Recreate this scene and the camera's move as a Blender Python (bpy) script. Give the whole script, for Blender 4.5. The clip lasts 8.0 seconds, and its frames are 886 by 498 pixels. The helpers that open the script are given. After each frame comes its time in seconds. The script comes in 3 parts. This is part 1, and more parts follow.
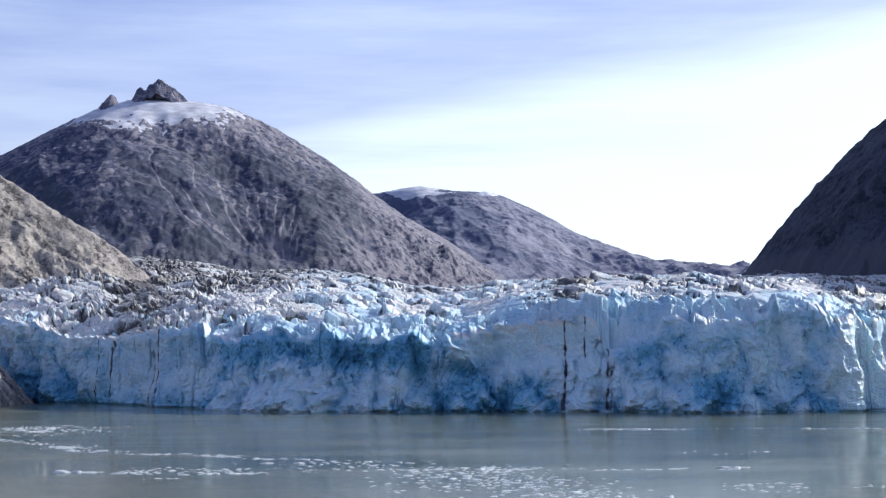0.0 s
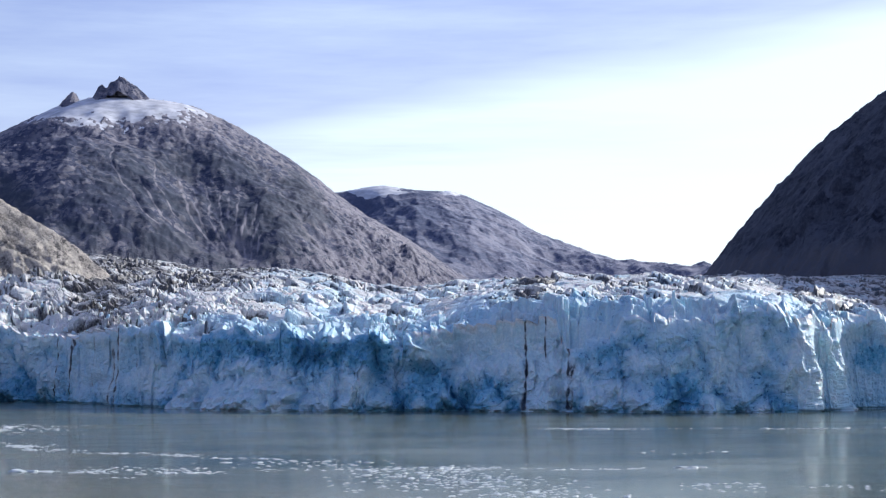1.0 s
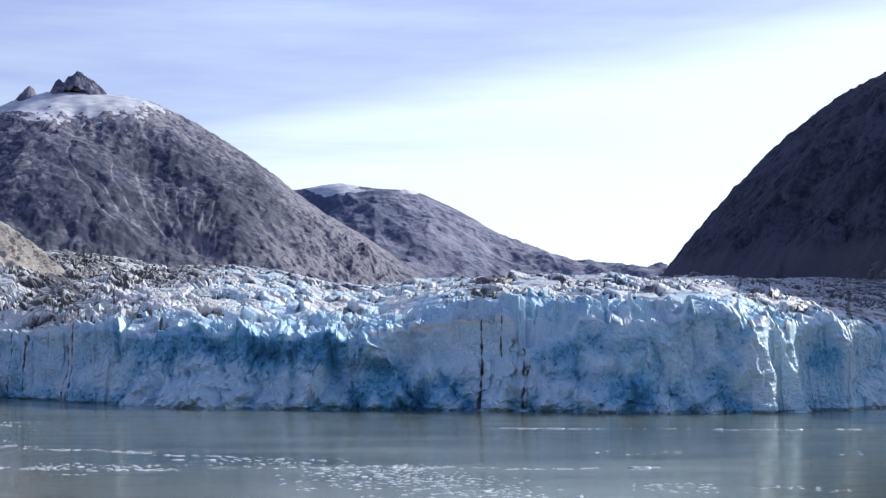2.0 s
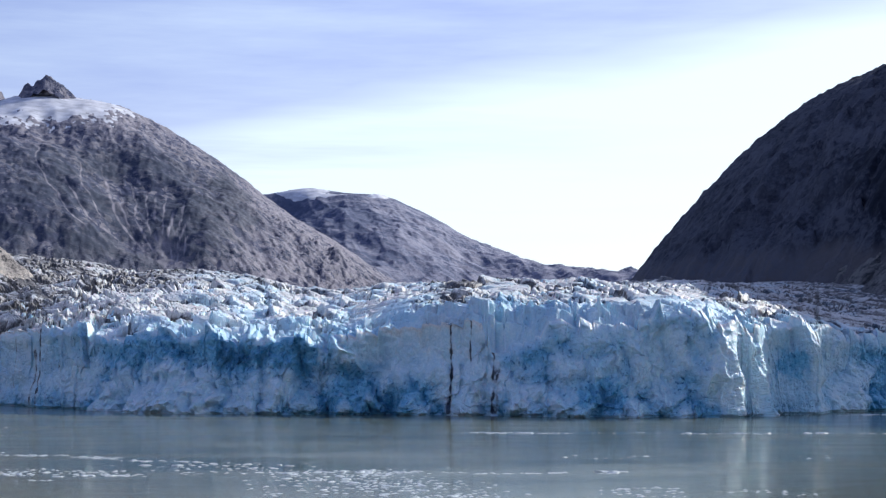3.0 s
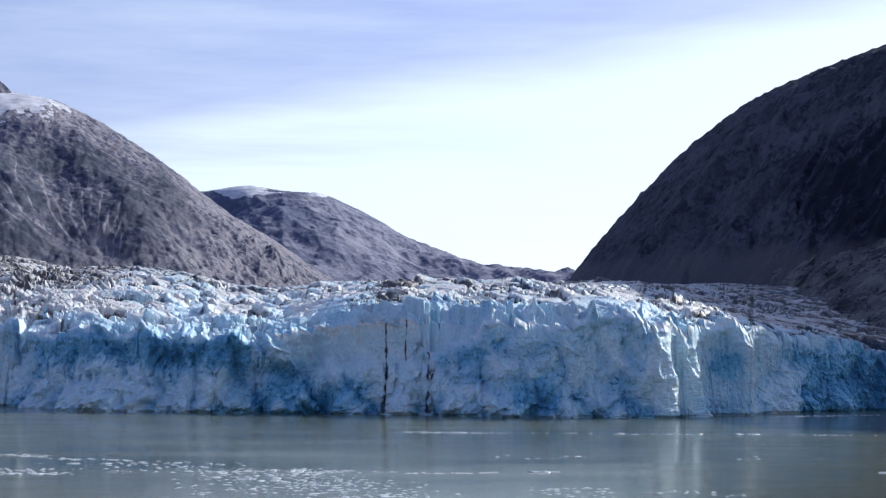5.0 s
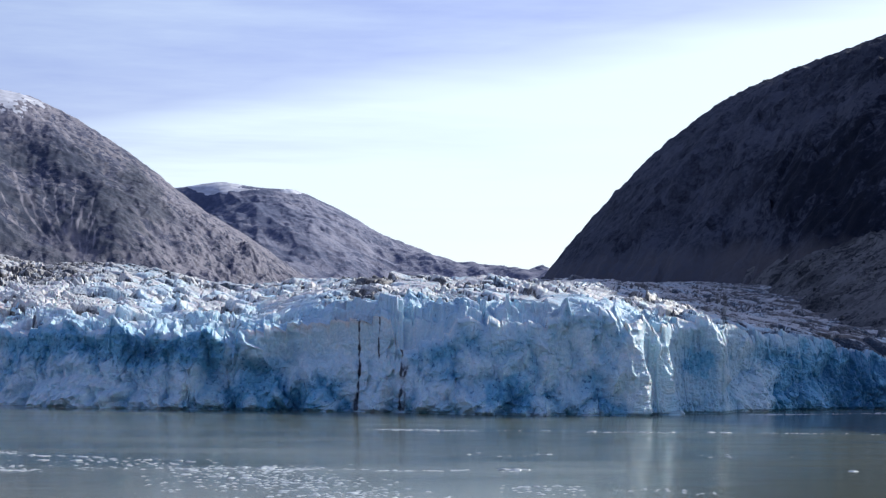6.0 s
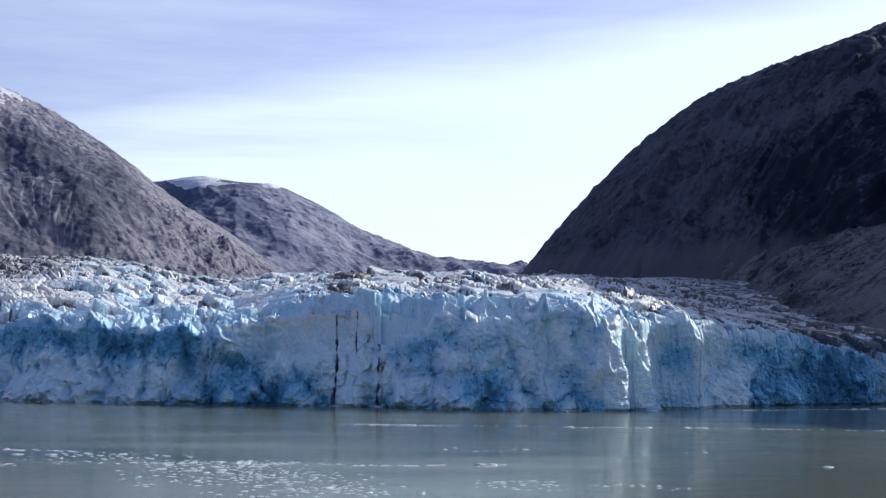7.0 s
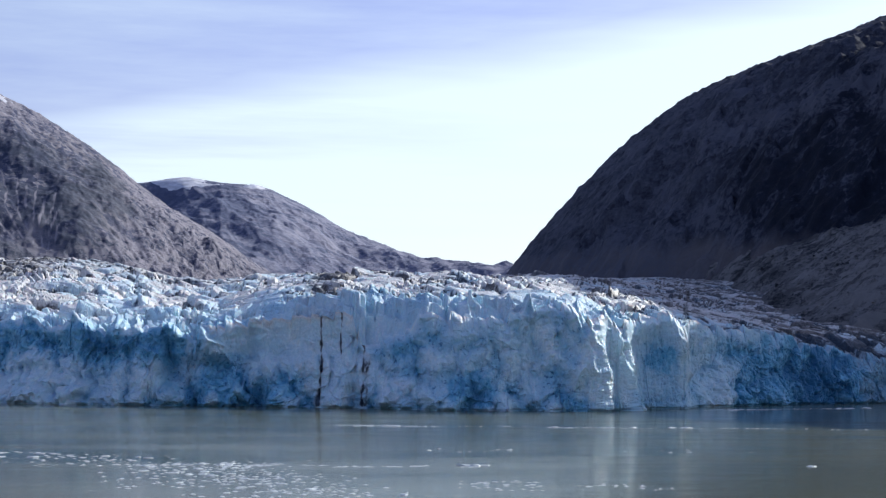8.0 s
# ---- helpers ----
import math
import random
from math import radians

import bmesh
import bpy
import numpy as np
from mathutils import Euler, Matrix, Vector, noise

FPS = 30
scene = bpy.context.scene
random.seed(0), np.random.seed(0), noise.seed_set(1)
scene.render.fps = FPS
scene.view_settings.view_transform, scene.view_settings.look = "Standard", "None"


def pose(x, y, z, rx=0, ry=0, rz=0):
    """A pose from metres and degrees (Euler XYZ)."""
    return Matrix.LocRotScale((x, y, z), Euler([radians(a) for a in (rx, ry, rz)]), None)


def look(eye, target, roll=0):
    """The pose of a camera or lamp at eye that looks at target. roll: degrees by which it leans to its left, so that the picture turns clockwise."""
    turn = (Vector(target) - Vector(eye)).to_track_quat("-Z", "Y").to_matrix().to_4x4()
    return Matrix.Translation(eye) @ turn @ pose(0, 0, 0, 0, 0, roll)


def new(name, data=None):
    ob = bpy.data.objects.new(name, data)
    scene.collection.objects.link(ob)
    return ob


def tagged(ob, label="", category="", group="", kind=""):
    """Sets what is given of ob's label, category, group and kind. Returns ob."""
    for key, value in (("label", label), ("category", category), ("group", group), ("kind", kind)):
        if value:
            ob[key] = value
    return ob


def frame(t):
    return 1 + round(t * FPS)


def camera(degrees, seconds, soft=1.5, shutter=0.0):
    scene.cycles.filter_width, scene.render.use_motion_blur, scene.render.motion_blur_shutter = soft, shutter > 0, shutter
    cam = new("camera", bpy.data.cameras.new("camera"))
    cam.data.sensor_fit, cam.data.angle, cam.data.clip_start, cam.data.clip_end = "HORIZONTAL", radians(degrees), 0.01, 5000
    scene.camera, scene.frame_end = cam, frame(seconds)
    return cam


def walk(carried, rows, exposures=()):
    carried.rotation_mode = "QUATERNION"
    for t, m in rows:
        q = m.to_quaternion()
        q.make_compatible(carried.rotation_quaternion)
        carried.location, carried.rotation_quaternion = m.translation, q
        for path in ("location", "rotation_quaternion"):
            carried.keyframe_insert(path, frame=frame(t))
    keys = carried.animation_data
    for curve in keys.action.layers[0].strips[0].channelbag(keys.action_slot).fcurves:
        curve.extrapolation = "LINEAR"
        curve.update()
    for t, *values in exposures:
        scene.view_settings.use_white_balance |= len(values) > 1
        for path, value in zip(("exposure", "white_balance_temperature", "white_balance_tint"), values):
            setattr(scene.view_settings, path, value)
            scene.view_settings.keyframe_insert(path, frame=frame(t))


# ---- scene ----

# A tidewater glacier at the head of a fjord, filmed from the upper deck of a drifting ship.
# x right, y towards the glacier, z up; the water lies at z = 0. The ice front is about 1.1 km away and 55 to 65 m high.

# ---- camera ----
cam = camera(29.3, 8.0, soft=1.3)
EYE = 35.0
ROWS = [
    (0.0, 0.0, 0.0, 0.0, 0.0, 3.795, 0.5),
    (0.5, 0.48, 0.31, 0.0, -0.633, 3.78, 0.436),
    (1.0, 0.97, 0.62, 0.0, -1.278, 3.765, 0.358),
    (1.5, 1.45, 0.92, 0.0, -2.082, 3.68, 0.049),
    (3.0, 2.9, 1.85, 0.0, -3.708, 3.873, -0.005),
    (3.5, 3.38, 2.16, 0.0, -4.268, 3.907, -0.064),
    (4.0, 3.87, 2.47, 0.0, -4.788, 3.893, -0.187),
    (4.5, 4.35, 2.77, 0.0, -5.317, 3.873, -0.292),
    (6.0, 5.8, 3.7, 0.0, -6.671, 3.778, -0.539),
    (6.5, 6.29, 4.01, 0.0, -7.049, 3.68, -0.667),
    (7.0, 6.77, 4.32, 0.0, -7.384, 3.615, -0.693),
    (7.5, 7.25, 4.62, 0.0, -7.655, 3.594, -0.606),
    (8.0, 7.74, 4.93, 0.0, -7.858, 3.642, -0.509),
]
walk(cam, [(t, pose(x, y, EYE + z, 90 + pitch, roll, yaw)) for t, x, y, z, yaw, pitch, roll in ROWS],
     exposures=[(0.0, 0.09, 6000.0, 6.5), (8.0, -0.08, 6000.0, 6.5)])

# ---- sky and sun ----
SUN_ELEVATION, SUN_AZIMUTH = 29.0, 57.0   # degrees above the horizon, degrees right of +y
world = bpy.data.worlds.new("sky")
scene.world = world
world.use_nodes = True


def build_sky():
    nt = world.node_tree
    nt.nodes.clear()
    N, L = nt.nodes.new, nt.links.new
    sky = N("ShaderNodeTexSky")
    sky.sky_type, sky.sun_disc = "NISHITA", False
    sky.sun_elevation, sky.sun_rotation = radians(SUN_ELEVATION), radians(SUN_AZIMUTH)
    sky.air_density, sky.dust_density, sky.ozone_density = 1.0, 0.6, 2.0
    blue = N("ShaderNodeVectorMath")
    blue.operation = "MULTIPLY"
    blue.inputs[1].default_value = (0.152, 0.121, 0.142)
    L(sky.outputs[0], blue.inputs[0])
    co = N("ShaderNodeTexCoord")
    sep = N("ShaderNodeSeparateXYZ")
    L(co.outputs["Generated"], sep.inputs[0])

    def math_node(op, a, b=None, clamp=False):
        n = N("ShaderNodeMath")
        n.operation, n.use_clamp = op, clamp
        for i, v in enumerate((a, b)):
            if v is None:
                continue
            if isinstance(v, (int, float)):
                n.inputs[i].default_value = v
            else:
                L(v, n.inputs[i])
        return n.outputs[0]

    def streaks(scale, detail, vec, rough=0.55):
        m = N("ShaderNodeMapping")
        m.inputs["Scale"].default_value = vec
        m.inputs["Rotation"].default_value = (0, radians(-6), 0)
        L(co.outputs["Generated"], m.inputs[0])
        n = N("ShaderNodeTexNoise")
        n.inputs["Scale"].default_value, n.inputs["Detail"].default_value = scale, detail
        n.inputs["Roughness"].default_value = rough
        L(m.outputs[0], n.inputs["Vector"])
        return n.outputs["Fac"]

    wide = streaks(2.2, 4, (1, 1, 7))
    fine = streaks(6.0, 6, (1, 1, 9), 0.6)
    # a bright veil of cloud that stands higher towards the sun
    top = math_node("ADD", math_node("MULTIPLY", sep.outputs[0], 0.2), 0.144)
    rise = math_node("SUBTRACT", top, sep.outputs[2])
    rise = math_node("ADD", rise, math_node("MULTIPLY", math_node("SUBTRACT", wide, 0.5), 0.085))
    veil = math_node("MULTIPLY", math_node("ADD", rise, 0.018), 28.0, True)
    # long breaks in the veil away from the sun
    broken = math_node("MULTIPLY", math_node("SUBTRACT", streaks(3.1, 5, (1, 1, 15), 0.6), 0.47), 5.0, True)
    broken = math_node("MULTIPLY", broken, math_node("SUBTRACT", 0.42, math_node("MULTIPLY", sep.outputs[0], 1.6), True))
    veil = math_node("MULTIPLY", veil, math_node("SUBTRACT", 1.0, broken))
    thin = math_node("MULTIPLY", math_node("SUBTRACT", fine, 0.32), 1.5, True)
    # and thin streaks that fade away from the sun
    toward = math_node("ADD", math_node("MULTIPLY", sep.outputs[0], math.sin(radians(SUN_AZIMUTH))), math_node("MULTIPLY", sep.outputs[1], math.cos(radians(SUN_AZIMUTH))))
    toward = math_node("MULTIPLY", math_node("ADD", toward, 0.1), 0.6, True)
    cover = math_node("MULTIPLY", math_node("MAXIMUM", veil, math_node("MULTIPLY", thin, 0.6)), math_node("POWER", toward, 0.35), True)
    mix = N("ShaderNodeMix")
    mix.data_type = "RGBA"
    L(cover, mix.inputs["Factor"])
    L(blue.outputs[0], mix.inputs["A"])
    mix.inputs["B"].default_value = (1.07, 1.18, 1.18, 1)
    bg = N("ShaderNodeBackground")
    L(mix.outputs["Result"], bg.inputs[0])
    bg.inputs[1].default_value = 1.0
    out = N("ShaderNodeOutputWorld")
    L(bg.outputs[0], out.inputs[0])


build_sky()
sun = new("sun", bpy.data.lights.new("sun", "SUN"))
sun.data.energy, sun.data.angle, sun.data.color = 5.0, radians(0.53), (1.0, 0.93, 0.84)
_a, _e = radians(SUN_AZIMUTH), radians(SUN_ELEVATION)
sun.matrix_world = look((math.sin(_a) * math.cos(_e) * 900, math.cos(_a) * math.cos(_e) * 900, math.sin(_e) * 900), (0, 0, 0))


# ---- noise on arrays ----
def hashed(ix, iy, seed):
    n = (ix.astype(np.int64) * 374761393 + iy.astype(np.int64) * 668265263 + seed * 974711) & 0xFFFFFFFF
    n = ((n ^ (n >> 13)) * 1274126177) & 0xFFFFFFFF
    n = ((n ^ (n >> 16)) * 2246822519) & 0xFFFFFFFF
    return ((n ^ (n >> 15)) & 0xFFFFFF) / float(0x1000000)


def grain(x, y, seed=0):
    """Smooth noise, -1 to 1."""
    x, y = np.asarray(x, float), np.asarray(y, float)
    x, y = np.broadcast_arrays(x, y)
    ix, iy = np.floor(x), np.floor(y)
    fx, fy = x - ix, y - iy
    total = []
    for dx, dy in ((0, 0), (1, 0), (0, 1), (1, 1)):
        a = hashed(ix + dx, iy + dy, seed) * 2 * np.pi
        total.append(np.cos(a) * (fx - dx) + np.sin(a) * (fy - dy))
    wx, wy = fx ** 3 * (fx * (fx * 6 - 15) + 10), fy ** 3 * (fy * (fy * 6 - 15) + 10)
    low, high = total[0] + wx * (total[1] - total[0]), total[2] + wx * (total[3] - total[2])
    return 1.5 * (low + wy * (high - low))


def layered(x, y, octaves=4, seed=0, gain=0.5):
    total, amp = 0.0, 1.0
    for k in range(octaves):
        total = total + amp * grain(x * 2.03 ** k, y * 2.03 ** k, seed + 17 * k)
        amp *= gain
    return total


def ridged(x, y, octaves=4, seed=0, gain=0.5):
    """Sharp crests, 0 to about 1."""
    total, amp, norm = 0.0, 1.0, 0.0
    for k in range(octaves):
        total = total + amp * (1 - np.abs(grain(x * 2.07 ** k, y * 2.07 ** k, seed + 31 * k))) ** 2
        norm += amp
        amp *= gain
    return total / norm


def cells(x, y, seed=0, jitter=0.9):
    """Broken blocks: nearest and second distance, two random numbers for the cell, and the offset from its middle."""
    x, y = np.broadcast_arrays(np.asarray(x, float), np.asarray(y, float))
    ix, iy = np.floor(x), np.floor(y)
    f1, f2 = np.full(x.shape, 9.0), np.full(x.shape, 9.0)
    r1, r2, ox, oy = np.zeros(x.shape), np.zeros(x.shape), np.zeros(x.shape), np.zeros(x.shape)
    for dx in (-1, 0, 1):
        for dy in (-1, 0, 1):
            cx, cy = ix + dx, iy + dy
            px = cx + 0.5 + jitter * (hashed(cx, cy, seed) - 0.5)
            py = cy + 0.5 + jitter * (hashed(cx, cy, seed + 1) - 0.5)
            d = np.hypot(x - px, y - py)
            near = d < f1
            f2 = np.where(near, f1, np.minimum(f2, d))
            f1 = np.where(near, d, f1)
            r1 = np.where(near, hashed(cx, cy, seed + 2), r1)
            r2 = np.where(near, hashed(cx, cy, seed + 3), r2)
            ox, oy = np.where(near, x - px, ox), np.where(near, y - py, oy)
    return f1, f2, r1, r2, ox, oy


def facets(x, y, wide, tall, seed):
    """Flat broken faces, each tilted its own way, -1 to 1."""
    f1, f2, r1, r2, ox, oy = cells(x / wide, y / tall, seed)
    return 0.8 * (r1 - 0.5) + 2.2 * ox * (r2 - 0.5) + 1.6 * oy * (((r1 * 7.3) % 1) - 0.5)


def step(a, b, x):
    """0 before a, 1 after b, smooth between; falls where b is less than a."""
    k = np.clip((x - a) / (b - a), 0, 1)
    return k * k * (3 - 2 * k)


def curve(pairs, x):
    """A smooth line through a few (position, value) pairs."""
    xs, ys = np.array([p[0] for p in pairs], float), np.array([p[1] for p in pairs], float)
    slope = np.gradient(ys, xs)
    x = np.clip(np.asarray(x, float), xs[0], xs[-1])
    i = np.clip(np.searchsorted(xs, x) - 1, 0, len(xs) - 2)
    w = xs[i + 1] - xs[i]
    k = (x - xs[i]) / w
    return ((2 * k ** 3 - 3 * k ** 2 + 1) * ys[i] + (k ** 3 - 2 * k ** 2 + k) * w * slope[i]
            + (3 * k ** 2 - 2 * k ** 3) * ys[i + 1] + (k ** 3 - k ** 2) * w * slope[i + 1])


# ---- meshes ----
def held(ob, parent):
    """Makes ob a part of parent without moving it."""
    if parent:
        ob.parent = parent
        ob.matrix_parent_inverse = Matrix.Translation(-parent.location) if parent.type == "EMPTY" else Matrix()
    return ob


def sheet(name, X, Y, Z, material, parent=None, label="", values=None, smooth=False):
    """One mesh from a grid of places; values: numbers per vertex, by name, for its material."""
    rows, cols = X.shape
    me = bpy.data.meshes.new(name)
    idx = np.arange(rows * cols).reshape(rows, cols)
    quads = np.stack([idx[:-1, :-1], idx[:-1, 1:], idx[1:, 1:], idx[1:, :-1]], -1).reshape(-1, 4)
    me.vertices.add(rows * cols)
    me.vertices.foreach_set("co", np.stack([X, Y, Z], -1).astype(np.float32).ravel())
    me.loops.add(quads.size)
    me.loops.foreach_set("vertex_index", quads.astype(np.int32).ravel())
    me.polygons.add(len(quads))
    me.polygons.foreach_set("loop_start", np.arange(0, quads.size, 4, dtype=np.int32))
    me.polygons.foreach_set("use_smooth", np.full(len(quads), smooth))
    me.update(calc_edges=True)
    for key, v in (values or {}).items():
        at = me.attributes.new(key, "FLOAT", "POINT")
        at.data.foreach_set("value", np.ascontiguousarray(np.broadcast_to(v, X.shape), dtype=np.float32).ravel())
    me.materials.append(material)
    return tagged(held(new(name, me), parent), label)


def part(name, bm, material, parent=None, label=""):
    me = bpy.data.meshes.new(name)
    bm.to_mesh(me)
    bm.free()
    me.materials.append(material)
    return tagged(held(new(name, me), parent), label)


def empty(name, place, label, category, kind="", group=""):
    ob = new(name)
    ob.location = place
    return tagged(ob, label, category, group, kind)


# ---- materials ----
class Nodes:
    def __init__(self, name):
        self.mat = bpy.data.materials.new(name)
        self.mat.use_nodes = True
        self.nt = self.mat.node_tree
        self.bsdf = self.nt.nodes["Principled BSDF"]

    def link(self, a, b):
        self.nt.links.new(a, b)

    def put(self, value, socket):
        if isinstance(value, bpy.types.NodeSocket):
            self.link(value, socket)
        else:
            socket.default_value = value

    def node(self, kind):
        return self.nt.nodes.new(kind)

    def place(self, scale=(1, 1, 1), turn=(0, 0, 0)):
        g = self.node("ShaderNodeNewGeometry")
        m = self.node("ShaderNodeMapping")
        m.vector_type = "TEXTURE"
        m.inputs["Scale"].default_value = [1 / a for a in scale]
        m.inputs["Rotation"].default_value = [radians(a) for a in turn]
        self.link(g.outputs["Position"], m.inputs[0])
        return m.outputs[0]

    def noise(self, size, detail=5.0, rough=0.6, stretch=(1, 1, 1), turn=(0, 0, 0), warp=0.0):
        n = self.node("ShaderNodeTexNoise")
        n.inputs["Scale"].default_value = 1.0 / size
        n.inputs["Detail"].default_value, n.inputs["Roughness"].default_value = detail, rough
        n.inputs["Distortion"].default_value = warp
        self.link(self.place(stretch, turn), n.inputs["Vector"])
        return n.outputs["Fac"]

    def value(self, name):
        a = self.node("ShaderNodeAttribute")
        a.attribute_name = name
        return a.outputs["Fac"]

    def ramp(self, fac, stops):
        r = self.node("ShaderNodeValToRGB")
        while len(r.color_ramp.elements) < len(stops):
            r.color_ramp.elements.new(0.5)
        for e, (p, c) in zip(r.color_ramp.elements, stops):
            e.position = p
            e.color = (c, c, c, 1) if isinstance(c, (int, float)) else (*c, 1)
        self.link(fac, r.inputs[0])
        return r.outputs[0]

    def mix(self, fac, a, b, blend="MIX"):
        m = self.node("ShaderNodeMix")
        m.data_type, m.blend_type = "RGBA", blend
        self.put(fac, m.inputs["Factor"])
        for v, key in ((a, "A"), (b, "B")):
            self.put(v if isinstance(v, bpy.types.NodeSocket) else (*v, 1), m.inputs[key])
        return m.outputs["Result"]

    def maths(self, op, a, b=0.0, clamp=False):
        m = self.node("ShaderNodeMath")
        m.operation, m.use_clamp = op, clamp
        self.put(a, m.inputs[0])
        self.put(b, m.inputs[1])
        return m.outputs[0]

    def bump(self, height, distance, strength=1.0):
        b = self.node("ShaderNodeBump")
        b.inputs["Distance"].default_value, b.inputs["Strength"].default_value = distance, strength
        self.link(height, b.inputs["Height"])
        self.link(b.outputs[0], self.bsdf.inputs["Normal"])

    def finish(self, color, rough=0.8, specular=0.5):
        self.put(color if isinstance(color, bpy.types.NodeSocket) else (*color, 1), self.bsdf.inputs["Base Color"])
        self.put(rough, self.bsdf.inputs["Roughness"])
        self.bsdf.inputs["Specular IOR Level"].default_value = specular
        return self.mat


def ice_material(name):
    """Weathered white ice, dense blue ice where it broke off lately, and rock dirt; both values also carry painted
    light and shade.
    """
    m = Nodes(name)
    grain_a, grain_b = m.noise(9, 6, 0.65, (1, 1, 0.6)), m.noise(1.6, 5, 0.7)
    grain_c = m.noise(3.6, 6, 0.7, (1, 1, 0.75), (0, 20, 0), 0.4)
    white = m.mix(m.ramp(grain_b, [(0.3, 0.0), (0.7, 1.0)]), (0.53, 0.69, 0.765), (0.82, 0.90, 0.925))
    old = m.mix(m.ramp(grain_b, [(0.3, 0.0), (0.7, 1.0)]), (0.52, 0.52, 0.505), (0.85, 0.845, 0.82))
    white = m.mix(m.ramp(m.value("dense"), [(0.0, 0.0), (0.17, 1.0)]), old, white)
    blue = m.mix(m.ramp(grain_c, [(0.35, 0.0), (0.65, 1.0)]), (0.09, 0.325, 0.51), (0.30, 0.59, 0.765))
    k = m.maths("ADD", m.value("dense"), m.maths("MULTIPLY", m.maths("SUBTRACT", grain_a, 0.5), 0.45))
    k = m.maths("ADD", k, m.maths("MULTIPLY", m.maths("SUBTRACT", grain_c, 0.5), 0.5))
    color = m.mix(m.ramp(k, [(0.1, 0.0), (0.9, 1.0)]), white, blue)
    # deep glassy cracks and holes, the densest ice
    deep = m.maths("MULTIPLY", m.ramp(m.noise(3.0, 5, 0.62, (1, 1, 0.75), (0, -15, 0)), [(0.58, 0.0), (0.64, 1.0)]), m.ramp(k, [(0.3, 0.0), (0.75, 0.9)]))
    color = m.mix(deep, color, (0.03, 0.13, 0.28))
    color = m.mix(m.ramp(m.maths("MULTIPLY", k, 0.5), [(0.45, 0.0), (0.85, 0.85)]), color, (0.04, 0.16, 0.31))
    # brown rubble on the old surface, grey silt where it washes down over dense ice
    silt = m.mix(m.ramp(m.value("dense"), [(0.05, 0.0), (0.25, 1.0)]), (0.225, 0.208, 0.194), (0.065, 0.100, 0.145))
    dirt = m.mix(m.ramp(grain_b, [(0.35, 0.0), (0.65, 1.0)]), (0.016, 0.022, 0.031), silt)
    d = m.maths("ADD", m.value("dirt"), m.maths("MULTIPLY", m.maths("SUBTRACT", m.noise(6, 6, 0.72), 0.5), 1.4))
    # a thin grey film of rock flour round the dirt
    color = m.mix(m.ramp(m.maths("ADD", d, 0.35), [(0.3, 0.0), (0.8, 0.5)]), color, (0.31, 0.315, 0.325))
    color = m.mix(m.ramp(d, [(0.35, 0.0), (0.62, 1.0)]), color, dirt)
    m.bump(m.maths("ADD", m.maths("MULTIPLY", grain_c, 1.2), m.maths("MULTIPLY", grain_b, 0.6)), 1.3, 0.4)
    # light seeps a little way through the ice
    m.put(m.ramp(d, [(0.05, 0.22), (0.4, 0.0)]), m.bsdf.inputs["Subsurface Weight"])
    m.bsdf.inputs["Subsurface Radius"].default_value = (0.35, 0.8, 1.0)
    m.bsdf.inputs["Subsurface Scale"].default_value = 0.8
    return m.finish(color, 0.5, 0.4)


